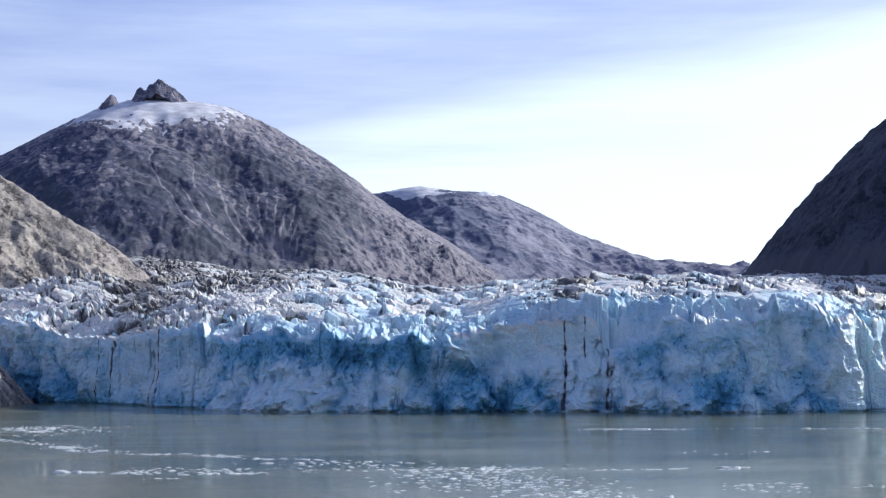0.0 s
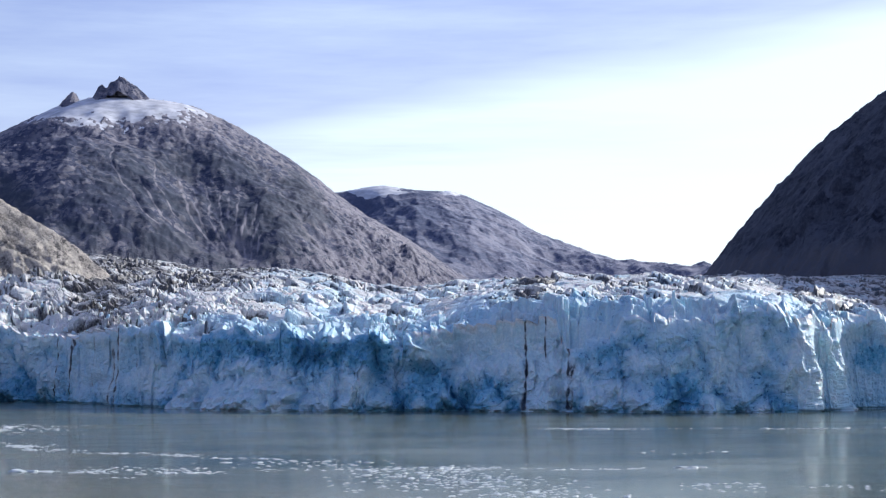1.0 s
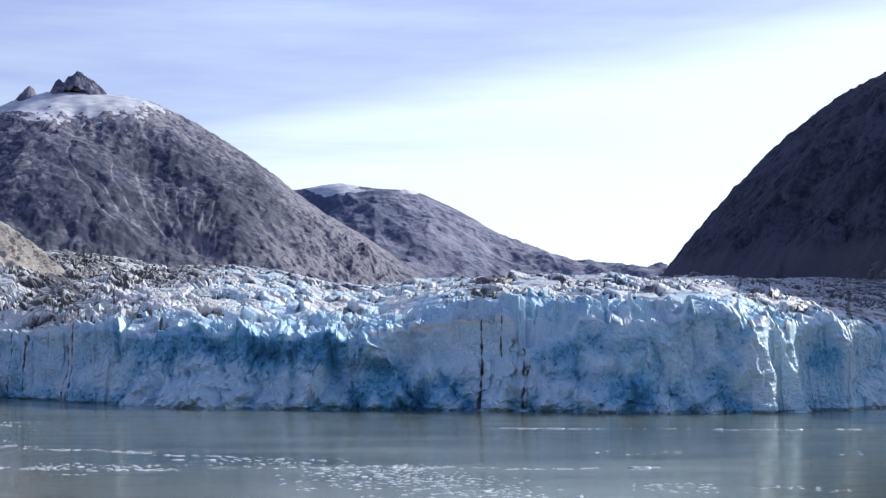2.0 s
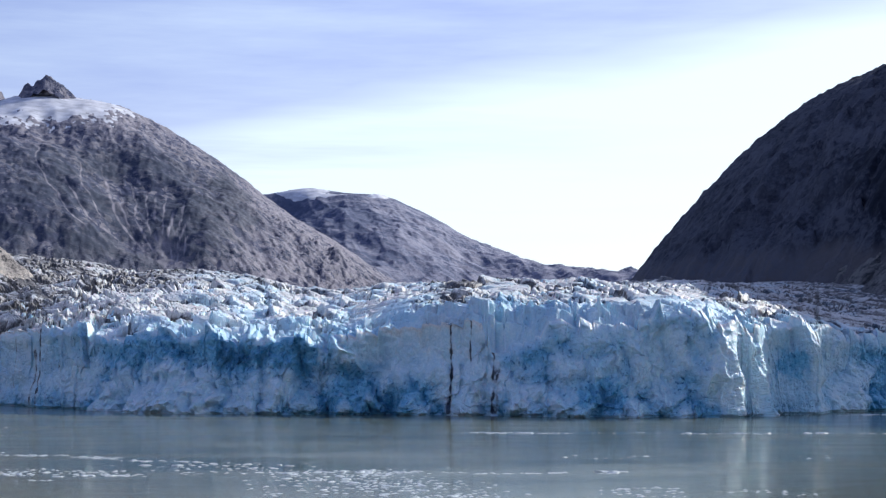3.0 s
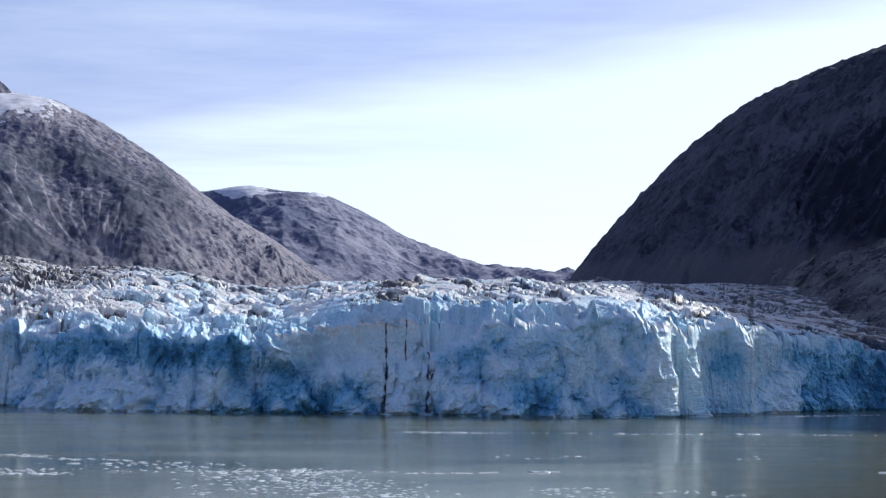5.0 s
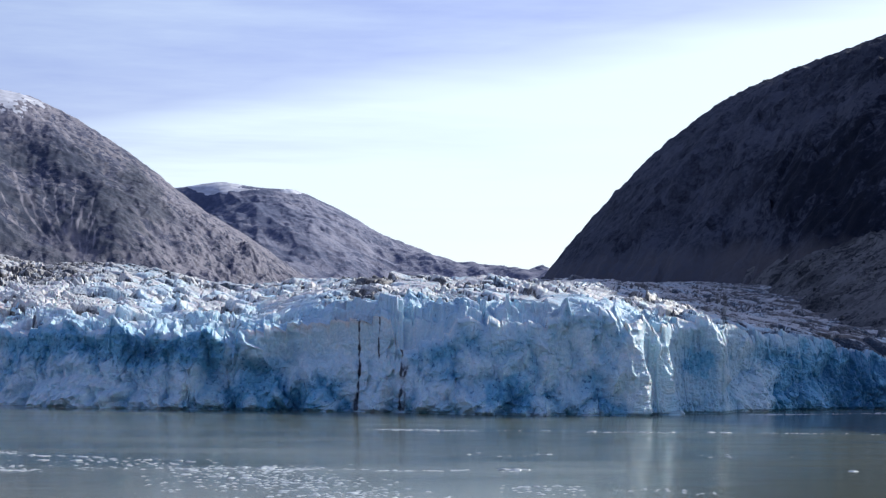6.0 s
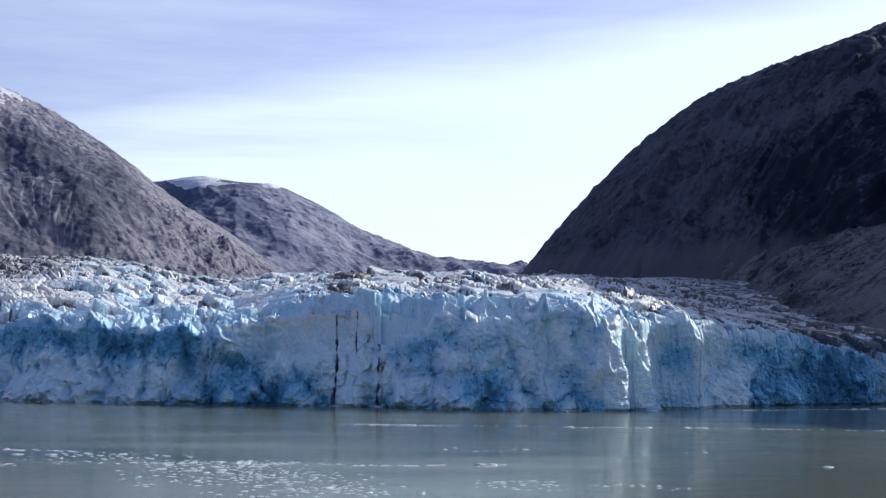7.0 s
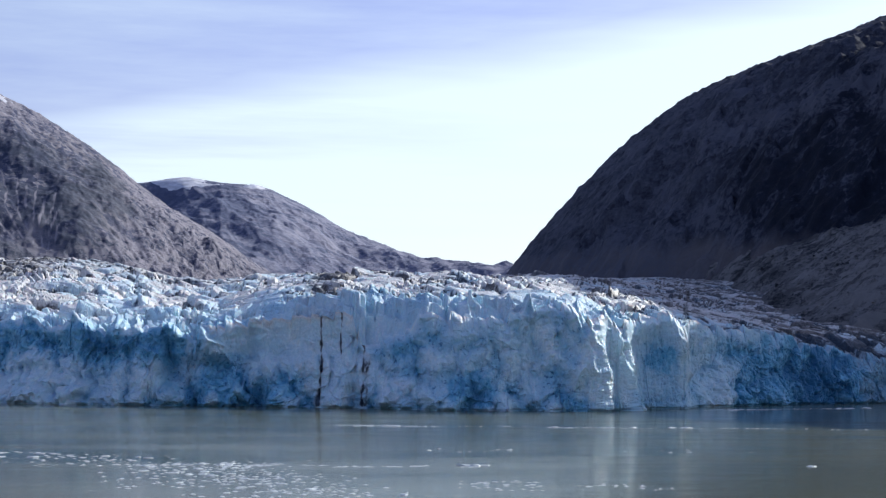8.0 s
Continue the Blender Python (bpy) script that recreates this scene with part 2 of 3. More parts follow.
def rock_material(name, dark, mid, light, streak=(1, 1, 0.6), turn=(0, 0, 0), moss_shade=None, fine=6.0, relief=0.5, speck=(0.47, 0.56), blot=0.2, scree=None):
    """Bare rock with darker and lighter ground, speckle, streaks of scree, low plants, and painted light and shade."""
    m = Nodes(name)
    big, mid_n = m.noise(190, 5, 0.6, (1, 0.6, 1.2), turn), m.noise(34, 6, 0.7, streak, turn, 0.3)
    small = m.noise(fine, 6, 0.75)
    both = m.maths("ADD", m.maths("MULTIPLY", mid_n, 0.55), m.maths("MULTIPLY", small, 0.45))
    # outcrops: broken patches of lighter and darker rock
    crop = m.node("ShaderNodeTexVoronoi")
    crop.inputs["Scale"].default_value = 1 / (2.6 * fine)
    wander = m.node("ShaderNodeVectorMath")
    wander.operation = "MULTIPLY_ADD"
    shake = m.node("ShaderNodeTexNoise")
    shake.inputs["Scale"].default_value, shake.inputs["Detail"].default_value = 1 / (2.0 * fine), 4
    m.link(m.place(), shake.inputs["Vector"])
    m.link(shake.outputs["Color"], wander.inputs[0])
    wander.inputs[1].default_value = (3.0 * fine,) * 3
    m.link(m.place(tuple(0.5 + 0.5 * c for c in streak), turn), wander.inputs[2])
    m.link(wander.outputs[0], crop.inputs["Vector"])
    patch = m.node("ShaderNodeSeparateColor")
    m.link(crop.outputs["Color"], patch.inputs[0])
    both = m.maths("ADD", both, m.maths("MULTIPLY", m.maths("SUBTRACT", patch.outputs[0], 0.5), blot))
    both = m.maths("ADD", both, m.maths("MULTIPLY", m.maths("SUBTRACT", big, 0.5), 0.6))
    color = m.ramp(both, [(0.40, dark), (0.5, mid), (0.62, light)])
    if moss_shade:
        # low ground darkens with plants; its mask also carries painted shade
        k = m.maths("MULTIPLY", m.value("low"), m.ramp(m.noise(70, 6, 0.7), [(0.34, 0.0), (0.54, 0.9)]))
        color = m.mix(k, color, m.mix(small, moss_shade, tuple(2.0 * c for c in moss_shade)))
    color = m.mix(m.ramp(m.value("scree"), [(0.15, 0.0), (0.8, 0.85)]), color, m.mix(small, scree or light, tuple(1.35 * c for c in scree or light)))
    strata = m.noise(26, 6, 0.72, tuple(0.4 + 0.6 * c for c in streak), turn, 0.6)
    pale = m.maths("MULTIPLY", m.value("bare"), m.ramp(m.maths("ADD", m.maths("ADD", m.maths("MULTIPLY", strata, 0.45), m.maths("MULTIPLY", patch.outputs[1], 0.14)), m.maths("MULTIPLY", small, 0.45)), [(speck[0], 0.0), (speck[1], 1.0)]))
    color = m.mix(pale, color, tuple(1.2 * c for c in light))
    m.bump(m.maths("ADD", m.maths("MULTIPLY", both, 3.0), small), fine * 0.7, relief)
    return m.finish(color, 0.9, 0.25)


def snow_material():
    m = Nodes("old snow")
    n = m.noise(30, 5, 0.6, (1, 1, 3))
    color = m.mix(m.ramp(n, [(0.35, 0.0), (0.65, 1.0)]), (0.44, 0.45, 0.50), (0.74, 0.75, 0.81))
    m.bump(n, 3, 0.2)
    return m.finish(color, 0.75, 0.3)


def water_material():
    m = Nodes("silty fjord water")
    silt = m.mix(m.ramp(m.noise(120, 4, 0.6, (0.35, 1, 1)), [(0.35, 0.0), (0.65, 1.0)]), (0.112, 0.129, 0.082), (0.140, 0.157, 0.100))
    ripple = m.noise(2.6, 4, 0.55, (0.5, 1, 1))
    swell = m.noise(22, 3, 0.5, (0.35, 1, 1))
    m.bump(m.maths("ADD", m.maths("MULTIPLY", ripple, 0.35), swell), 0.12, 0.5)
    rough = m.ramp(m.noise(70, 4, 0.6, (0.3, 1, 1)), [(0.35, 0.10), (0.7, 0.2)])
    m.bsdf.inputs["IOR"].default_value = 1.33
    return m.finish(silt, rough, 0.5)


ICE = ice_material("glacier ice")
SNOW = snow_material()
WATER = water_material()
# distance haze is painted into the blues of the next two rocks
ROCK_MAIN = rock_material("hazy brown mountain rock", (0.046, 0.057, 0.110), (0.086, 0.095, 0.158), (0.262, 0.246, 0.275), (0.9, 0.9, 1), (0, 33, 0), (0.034, 0.042, 0.062), 4.0, 0.35, (0.46, 0.54), 0.3)
ROCK_FAR = rock_material("hazy far mountain rock", (0.080, 0.098, 0.170), (0.118, 0.136, 0.212), (0.24, 0.24, 0.30), (0.25, 0.5, 1), (0, 24, 0), None, 7.0, 0.25)
# near-black, because the cliff's shade is put into its colour
ROCK_SHADED = rock_material("cliff rock in painted shade", (0.003, 0.0065, 0.017), (0.007, 0.012, 0.027), (0.068, 0.075, 0.102), (0.9, 0.9, 0.5), (0, -20, 0), None, 8.0, 0.3, (0.36, 0.64), 0.1, (0.092, 0.088, 0.096))
ROCK_MORAINE = rock_material("moraine rubble", (0.02, 0.023, 0.028), (0.066, 0.068, 0.074), (0.175, 0.172, 0.170), (0.25, 0.5, 1), (0, -24, 0), None, 4.5)
ROCK_TAN = rock_material("tan ice-scoured rock", (0.08, 0.076, 0.08), (0.285, 0.262, 0.255), (0.62, 0.56, 0.49), (0.25, 0.5, 1.2), (0, 58, 0), None, 3.0, 0.8, (0.46, 0.56), 0.16)

# ---- water ----
wx, wy = np.meshgrid(np.linspace(-7000, 7000, 15), np.linspace(-2000, 9000, 12))
water = sheet("water", wx, wy, np.zeros_like(wx), WATER)
tagged(water, "calm grey-green silty fjord water with faint ripples", "water", "", "structure")

# ---- glacier ----
FRONT = [(-900, 1930), (-620, 1775), (-425, 1645), (-290, 1497), (-219, 1374), (-117, 1250), (-34, 1197), (44, 1180), (118, 1149), (188, 1117), (225, 1112), (262, 1116), (300, 1152), (350, 1210), (410, 1262), (480, 1306), (560, 1345), (700, 1400), (1100, 1540)]
# height of the front's brink along x
EDGE = [(-900, 84), (-432, 81), (-387, 72), (-354, 63), (-328, 59), (-291, 57), (-265, 63), (-228, 64.5), (-211, 62), (-196, 65), (-188, 68), (-184, 53), (-168, 53), (-153, 54.5), (-133, 59), (-119, 64), (-103, 54), (-87, 61), (-64, 48), (-57, 56),
        (-37, 50.5), (-24, 58), (-3, 48), (11, 53), (32, 57.5), (45, 60.5), (59, 61), (84, 64), (104, 66), (111, 40), (125, 46), (133, 51), (142, 51), (147, 64), (155, 65), (180, 59)]
EDGE_FAR = [(194, 60.5), (210, 62), (215, 68), (219, 78), (223, 64.5), (231, 69), (249, 68.5), (259, 57), (273, 67), (284, 58), (301, 62.5), (313, 64), (328, 68), (341, 57), (357, 63), (394, 59.5), (432, 56), (466, 54), (474, 44), (498, 46), (522, 40), (560, 36), (640, 52), (1100, 66)]
RISE = [(-1200, 0.20), (-500, 0.18), (-380, 0.17), (-290, 0.15), (-120, 0.135), (0, 0.12), (112, 0.105), (350, 0.115), (516, 0.125), (700, 0.12), (1400, 0.12)]
LATER = [(-900, 0.09), (0, 0.085), (112, 0.076), (250, 0.088), (370, 0.10), (540, 0.112), (1400, 0.115)]
SHELF = [(-900, 78), (-432, 78), (-330, 63), (-228, 67), (-119, 63), (-24, 58), (20, 61), (59, 72), (103, 75), (150, 73), (200, 73), (249, 72), (300, 67), (357, 65), (432, 58), (498, 52), (560, 50), (1100, 68)]


def brink(x):
    pairs = EDGE + EDGE_FAR
    return np.interp(x, [p[0] for p in pairs], [p[1] for p in pairs])


def front_line(x):
    # the flank steps back in three jumps
    x = np.asarray(x, float)
    stairs = 256 + 30 * step(262, 276, x) + 28 * step(288, 303, x) + 42 * step(336, 356, x)
    bend = np.where((x > 256) & (x < 356), 0.15 * x + 0.85 * stairs, x)
    return curve(FRONT, bend) + 6 * grain(x / 62, 0.3, 5) + 3 * grain(x / 23, 0.7, 6)


def edge_height(x):
    # broken slabs that fall away towards +x
    f1, f2, r1, r2, ox, oy = cells(x / 15.0, x * 0 + 0.5, 40)
    g1, g2, s1, s2, px, py = cells(x / 7.0, x * 0 + 0.5, 41)
    return brink(x) + 1.2 * grain(x / 9, 0.2, 8) + 3.2 * (r1 - 0.5) - 6.0 * (0.2 + 0.8 * r2) * ox + 1.8 * (s1 - 0.5) - 2.6 * px * s2 + 0.6 * grain(x / 2.2, 0.4, 42)


def ice_base(x, y):
    """The glacier's surface without its blocks, from the edge of the front backwards."""
    back = np.maximum(y - front_line(x), 0)
    even = step(-180, 60, x)
    climb = curve(RISE, x) * 1100 * (1 - np.exp(-back / 1100)) * (1 - even) + curve(LATER, x) * 1600 * (1 - np.exp(-back / 1600)) * even
    plane = curve(SHELF, x) + climb + 7 * layered(x / 210, y / 260, 3, 12) * step(40, 300, back)
    plane = plane + 20 * np.exp(-((x / y + 0.21) / 0.05) ** 2) * np.exp(-((y - 1850) / 240) ** 2)
    plane = plane + 13 * step(0.16, 0.205, x / y) * step(0.40, 0.35, x / y) * step(1650, 2300, y)
    # a second, fluted wall of columns stands behind the fallen slab
    f1, f2, r1, r2, ox, oy = cells((x + 2 * grain(x / 7, y / 30, 11)) / 17, y * 0 + 0.5, 16)
    g1, g2, s1, s2, px, py = cells((x + 1.5 * grain(x / 5, y / 20, 17)) / 7.5, y * 0 + 0.5, 18)
    terrace = 8 + 8 * step(150, 230, x) + 8 * (r1 - 0.5) + 12 * ox * (0.4 - r2) + 3.5 * (s1 - 0.5) + 3 * grain(x / 30, 0.4, 13) + 1.2 * grain(x / 3.5, 0.1, 15)
    walled = 0.88 * step(34, 52, x) * step(266, 252, x) + 0.12
    ledge = 0.25 + 0.5 * s2
    near = walled * (ledge * step(terrace - 2.5, terrace + 2, back) + (1 - ledge) * step(terrace + 3 + 9 * s1, terrace + 7 + 9 * s1, back)) + (1 - walled) * step(0, 80, back)
    return edge_height(x) * (1 - near) + plane * near - walled * (11 * (r2 - 0.35) + 8 * ox * (r1 - 0.2) + 5 * (s2 - 0.5) + 4 * px * s1) * step(46, 12, back) * near


def ice_blocks(x, y):
    """Height of the broken blocks, and how open the crack is at each place."""
    wxx, wyy = x + 9 * grain(x / 31, y / 31, 3), y + 9 * grain(x / 31, y / 31, 4)
    f1, f2, r1, r2, ox, oy = cells(wxx / 30, wyy / 27, 21)
    crack = 1 - step(0.02, 0.26, f2 - f1)
    z = 9 * (r1 - 0.5) + 20 * ox * (0.3 - r2) + 9 * oy * (r1 - 0.35) - 10 * crack * r2
    g1, g2, s1, s2, px, py = cells(wxx / 10, wyy / 10, 22)
    lively = 0.25 + 1.0 * step(-0.25, 0.35, layered(x / 90, y / 120, 3, 23) - 0.5 * np.exp(-((x / y + 0.03) / 0.07) ** 2)) + 0.1 * step(-0.09, -0.14, x / y)
    z = z + lively * (5.5 * (s1 - 0.5) + 10 * px * (0.25 - s2) + 4 * py * (s1 - 0.4) - 4.0 * (1 - step(0.02, 0.2, g2 - g1)))
    h1, h2, t1, t2, qx, qy = cells(wxx / 4.4, wyy / 4.4, 24)
    z = z + lively * (1.9 * (t1 - 0.5) + 3.0 * qx * (0.3 - t2))
    gap = np.maximum(crack * r2, lively * (1 - step(0.03, 0.22, g2 - g1)) * s1)
    return z, gap, s2


def dirt_at(x, y):
    """Bands of rock dirt that the ice carries, along its flow."""
    u = x / y
    d = 0.24 * step(2300, 1900, y) * np.exp(-((u + 0.195 - 0.05 * step(1480, 2200, y) - 0.02 * grain(y / 160, 0.2, 51)) / 0.026) ** 2)
    d = d + 0.32 * np.exp(-((u + 0.112) / 0.024) ** 2) * step(1500, 1700, y) * step(2500, 2100, y)
    d = d + 0.20 * np.exp(-((u + 0.19) / 0.07) ** 2)
    d = d + 0.42 * np.exp(-((u - 0.072 - 0.02 * grain(y / 200, 0.4, 52)) / 0.02) ** 2)
    d = d + 0.16 * step(0.08, 0.18, u) + 0.18 * step(0.20, 0.32, u) + 0.30 * step(0.31, 0.375, u)
    d = d + 0.40 * step(1400, 2200, y) * (1 - 0.6 * step(0.13, 0.2, u))
    d = d - 0.22 * step(-0.17, -0.21, u)
    return d + 0.30 * layered(x / 60, y / 70, 4, 53) - 0.04


glacier = empty("glacier", (0, 1160, 0), "tidewater glacier with a jagged blue and white calving front", "glacier")


def build_surface():
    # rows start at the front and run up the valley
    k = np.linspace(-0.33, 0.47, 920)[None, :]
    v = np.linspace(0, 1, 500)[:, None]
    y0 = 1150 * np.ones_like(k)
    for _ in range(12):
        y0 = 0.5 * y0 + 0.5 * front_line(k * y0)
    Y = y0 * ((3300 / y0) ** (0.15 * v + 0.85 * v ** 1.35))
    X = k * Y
    blocks, crack, pick = ice_blocks(X, Y)
    back = Y - front_line(X)
    walled = step(45, 70, X) * step(270, 250, X)
    grow = (1 - walled) * step(3, 32, back) + walled * step(18, 50, back)
    calm = (1 - 0.35 * step(0.0, 0.06, X / Y)) * (1 - 0.5 * step(0.22, 0.34, X / Y)) * (1 - 0.5 * step(1600, 2500, Y))
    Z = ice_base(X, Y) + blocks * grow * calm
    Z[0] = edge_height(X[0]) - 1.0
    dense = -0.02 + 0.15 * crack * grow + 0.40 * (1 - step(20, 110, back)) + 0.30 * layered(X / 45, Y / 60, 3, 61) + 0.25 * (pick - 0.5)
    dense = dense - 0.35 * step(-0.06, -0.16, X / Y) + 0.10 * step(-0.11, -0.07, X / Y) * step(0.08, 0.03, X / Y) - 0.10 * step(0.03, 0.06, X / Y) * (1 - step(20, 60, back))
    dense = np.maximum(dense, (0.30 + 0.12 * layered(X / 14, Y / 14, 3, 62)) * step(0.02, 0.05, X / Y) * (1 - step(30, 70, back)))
    # cracks darken with dirt and with the painted shade of deep gaps
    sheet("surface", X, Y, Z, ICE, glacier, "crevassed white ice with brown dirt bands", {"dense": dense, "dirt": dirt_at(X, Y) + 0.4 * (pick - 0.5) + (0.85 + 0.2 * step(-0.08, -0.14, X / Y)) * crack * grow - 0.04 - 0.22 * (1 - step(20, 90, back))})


# dirt running down the front: x, half width, how dark, lower and upper end
STREAKS = [(-309, 1.6, 0.75, 0, 62), (-291, 2.2, 0.95, 2, 60), (-291, 7.0, 0.75, 46, 62), (-263, 1.2, 0.5, 10, 60), (-233, 2.2, 0.85, 0, 66), (-240, 5.5, 0.42, 0, 52), (-214, 1.6, 0.6, 30, 60), (-120, 1.0, 0.5, 0, 14),
           (84, 2.2, 0.72, 0, 76), (83, 5.5, 0.6, 0, 18), (90, 8.0, 0.55, 58, 70), (97, 1.3, 0.75, 34, 70), (112, 2.2, 0.7, 0, 66), (114, 5.0, 0.42, 0, 40)]
# where the front shows dense blue ice (+) or pale crushed ice (-): x, height, half width, half height, how much
# pale marks at x 262, 283 and 345 paint the pillars' sunlit sides
TINTS = [(-385, 12, 60, 16, 0.4), (-370, 48, 50, 18, -0.25), (-255, 30, 34, 40, -0.15), (-190, 34, 26, 40, -0.12), (-140, 44, 34, 16, 0.35), (-85, 44, 42, 14, 0.5), (-76, 34, 12, 16, 0.35), (-32, 42, 30, 16, 0.42), (-112, 14, 46, 24, -0.5), (-35, 20, 20, 14, -0.1),
         (56, 50, 46, 22, -0.6), (34, 12, 44, 17, 0.55), (96, 36, 14, 34, -0.35), (138, 36, 20, 12, 0.25), (182, 12, 15, 10, 0.55), (232, 14, 26, 14, 0.2), (215, 46, 26, 16, -0.2), (262, 44, 12, 36, -0.45), (283, 40, 10, 40, -0.45),
         (322, 34, 11, 13, 0.6), (345, 42, 9, 24, -0.45), (380, 40, 20, 26, -0.2), (492, 20, 26, 26, 1.1), (437, 22, 26, 24, 0.3)]
# cones of crushed ice leaning on the front: x, half width, height, how far out
APRONS = [(288, 7, 7, 6), (-108, 62, 46, 26), (-28, 34, 34, 15), (-165, 26, 28, 10), (24, 22, 20, 9), (62, 24, 24, 8), (100, 26, 34, 8), (150, 40, 34, 8), (215, 50, 26, 7), (380, 40, 30, 9), (440, 34, 24, 7)]
# x of each pillar's sunny side, how far it stands out, how wide it is, its lower and upper end, and how far its side leans with height
PILLARS = [(-187, 10, 11, 36, 70, 0.25), (-208, 4, 9, 44, 70, 0.1), (18, 15, 34, 33, 60, 0.95), (243, 3, 7, 24, 58, 0.3), (257, 5, 9, 28, 90, 0.35), (265, 5, 9, 22, 90, 0.35), (270, 4, 8, 2, 30, 0.1),
           (286, 8, 13, -5, 90, 0.2), (293, 3, 6, 20, 50, 0.2), (302, 4, 8, 30, 90, 0.0), (351, 12, 13, 22, 90, 0.12), (336, 4, 8, 36, 90, 0.2), (402, 3, 10, 34, 90, 0.25)]


def build_front():
    n, m = 2050, 132
    s = np.linspace(-540, 660, n)[None, :]
    h = np.linspace(0, 1, m)[:, None]
    top = edge_height(s)
    plain = brink(s)
    H = -2 + (plain + 2) * h + (top - plain) * h ** 4
    S = s + 0 * h
    lean = 9 * (1 - h) ** 1.5
    big = 8 * layered(S / 48, H / 80, 3, 71)
    warp_s, warp_h = S + 4 * grain(S / 15, H / 19, 83) + 1.2 * grain(S / 4, H / 4, 85), H + 4 * grain(S / 17, H / 15, 84) + 1.2 * grain(S / 4, H / 4, 88)
    apron = 0 * S
    for x, wide, tall, far in APRONS:
        cone = 1 - np.abs(S - x + 4 * grain(H / 14, S / 30, 89)) / wide - H / tall + 0.22 * layered(S / 14, H / 14, 3, 90)
        apron = np.maximum(apron, far * np.clip(1.3 * cone, 0, 1))
    # columns stand where the front broke off clean
    standing = np.maximum(np.exp(-((S + 248) / 62) ** 4), step(245, 262, S) * (1 - 0.75 * step(345, 368, S)))
    standing = np.maximum(standing, 0.35 * step(40, 70, S)) * (1 - np.clip(apron / 6, 0, 1))
    tilt = S + 2.0 * grain(S / 9, H / 40, 74) + 0.06 * H
    column = 3.2 * facets(tilt, H + 0.4 * S, 12, 95, 76) + 1.3 * facets(tilt, H, 4.5, 40, 75)
    flute = 3.0 * (ridged((S + 3 * grain(S / 21, H / 30, 70)) / 17, H / 120, 3, 73) - 0.5)
    # the rest is crushed: blocks upon blocks
    lobes = 1.1 * np.abs(grain(warp_s / 36, warp_h / 46, 86)) + 0.6 * np.abs(grain(warp_s / 15, warp_h / 20, 186)) + 0.25 * np.abs(grain(warp_s / 6, warp_h / 8, 286))
    crushed = 5.0 * facets(warp_s, warp_h, 30, 34, 77) + 3.0 * facets(warp_s, warp_h, 11, 14, 78) + 1.5 * facets(warp_s, warp_h, 4.4, 5.2, 79) + 15.0 * (lobes - 0.6)
    rough = 0.7 * layered(S / 2.6, H / 3.2, 3, 178, 0.6) + 0.35 * facets(S, H, 1.6, 2.0, 179)
    slab = 8 * step(106, 114, S + 2 * grain(H / 8, S / 20, 91)) * step(272, 258, S)
    smooth_bowl = np.exp(-(((S - 52) / 44) ** 4 + ((H - 52) / 20) ** 4))
    flank = 1 - 0.6 * step(236, 262, S) * step(400, 350, S)
    out = lean + flank * big + apron + slab + standing * (column + flute) + (1 - 0.75 * standing) * (1 - 0.65 * smooth_bowl) * flank * crushed + rough - 8 * smooth_bowl
    spurs = 0 * S
    for x, far, wide, z0, z1, slant in PILLARS:
        side = x + (1.8 + 3 * slant * slant) * layered(H / 11, S / 60 + x, 3, 87) - slant * (H - 36)
        rise = np.exp(-np.clip(side - S, 0, 200) / wide) * (1 - step(0, 2.6, S - side))
        spurs = spurs + far * rise * step(z0 - 6, z0 + 3, H) * (1 - step(z1 - 5, z1, H))
    # the brink swells out and rolls back; its white paints a sunlit rim
    below = np.maximum(top - H, 0)
    lip = (2 + 4 * step(-0.3, 0.5, layered(S / 19, H / 12, 3, 98))) * (1 - 0.7 * step(30, 60, S) * step(108, 100, S)) * (1 - 0.6 * step(330, 380, S))
    out = out * (1 - h ** 5) + spurs * (1 - h ** 16) + lip * (1 - np.exp(-below / 2.2)) * step(24, 5, below) - 2.2 * (1 - step(0.2, 1.8, H + 0.5 * grain(S / 6, 0.5, 80)))
    dirt = -0.8 + 0 * S
    for x, w, a, z0, z1 in STREAKS:
        bend = x + 0.8 * grain(H / 17, x, 79) + 0.25 * grain(H / 4, x, 92)
        wide = w * (0.75 + 0.5 * grain(H / 9, x + 3, 93))
        line = np.exp(-((S - bend) / wide) ** 2)
        span = step(z0 - 5, z0 + 3, H) * step(z1 + 3, z1 - 5, H)
        dirt = np.maximum(dirt, span * (a * line * (1 + 1.1 * layered(S / 4, H / 8, 2, 80)) - 1.2 * (1 - line)) - 1.2 * (1 - span))
        out = out - 0.9 * line * span
    dirt = np.maximum(dirt, -0.8 + 1.3 * step(0.9, 1.0, h) * np.clip(dirt_at(S, front_line(s) + 0 * S) * 0.9, 0, 1))
    dirt = np.maximum(dirt, -0.8 + 1.05 * step(510, 534, S + 4 * grain(H / 10, S / 10, 96)))
    # bluer in hollows; beyond x 365 the ice is painted darker for shade
    dense = 0.50 - 0.13 * step(0, 40, S) + 0.14 * layered(S / 34, H / 30, 4, 81, 0.6) + 0.22 * (1 - step(2, 20, H)) - 0.03 * np.clip(apron, 0, 12) - 0.06 * standing - 0.85 * (lobes - 0.6) * (1 - 0.6 * standing) + 0.30 * step(365, 400, S) + 0.35 * step(436, 470, S)
    for x, z, wide, tall, much in TINTS:
        r = np.hypot((S - x) / wide, (H - z) / tall) + 0.55 * layered(S / 15, H / 15, 4, 94, 0.6)
        dense = dense + much * step(1.35, 0.5, r)
    dense = np.maximum(dense, 0.22 + 0.12 * layered(S / 12, H / 12, 4, 181, 0.6))
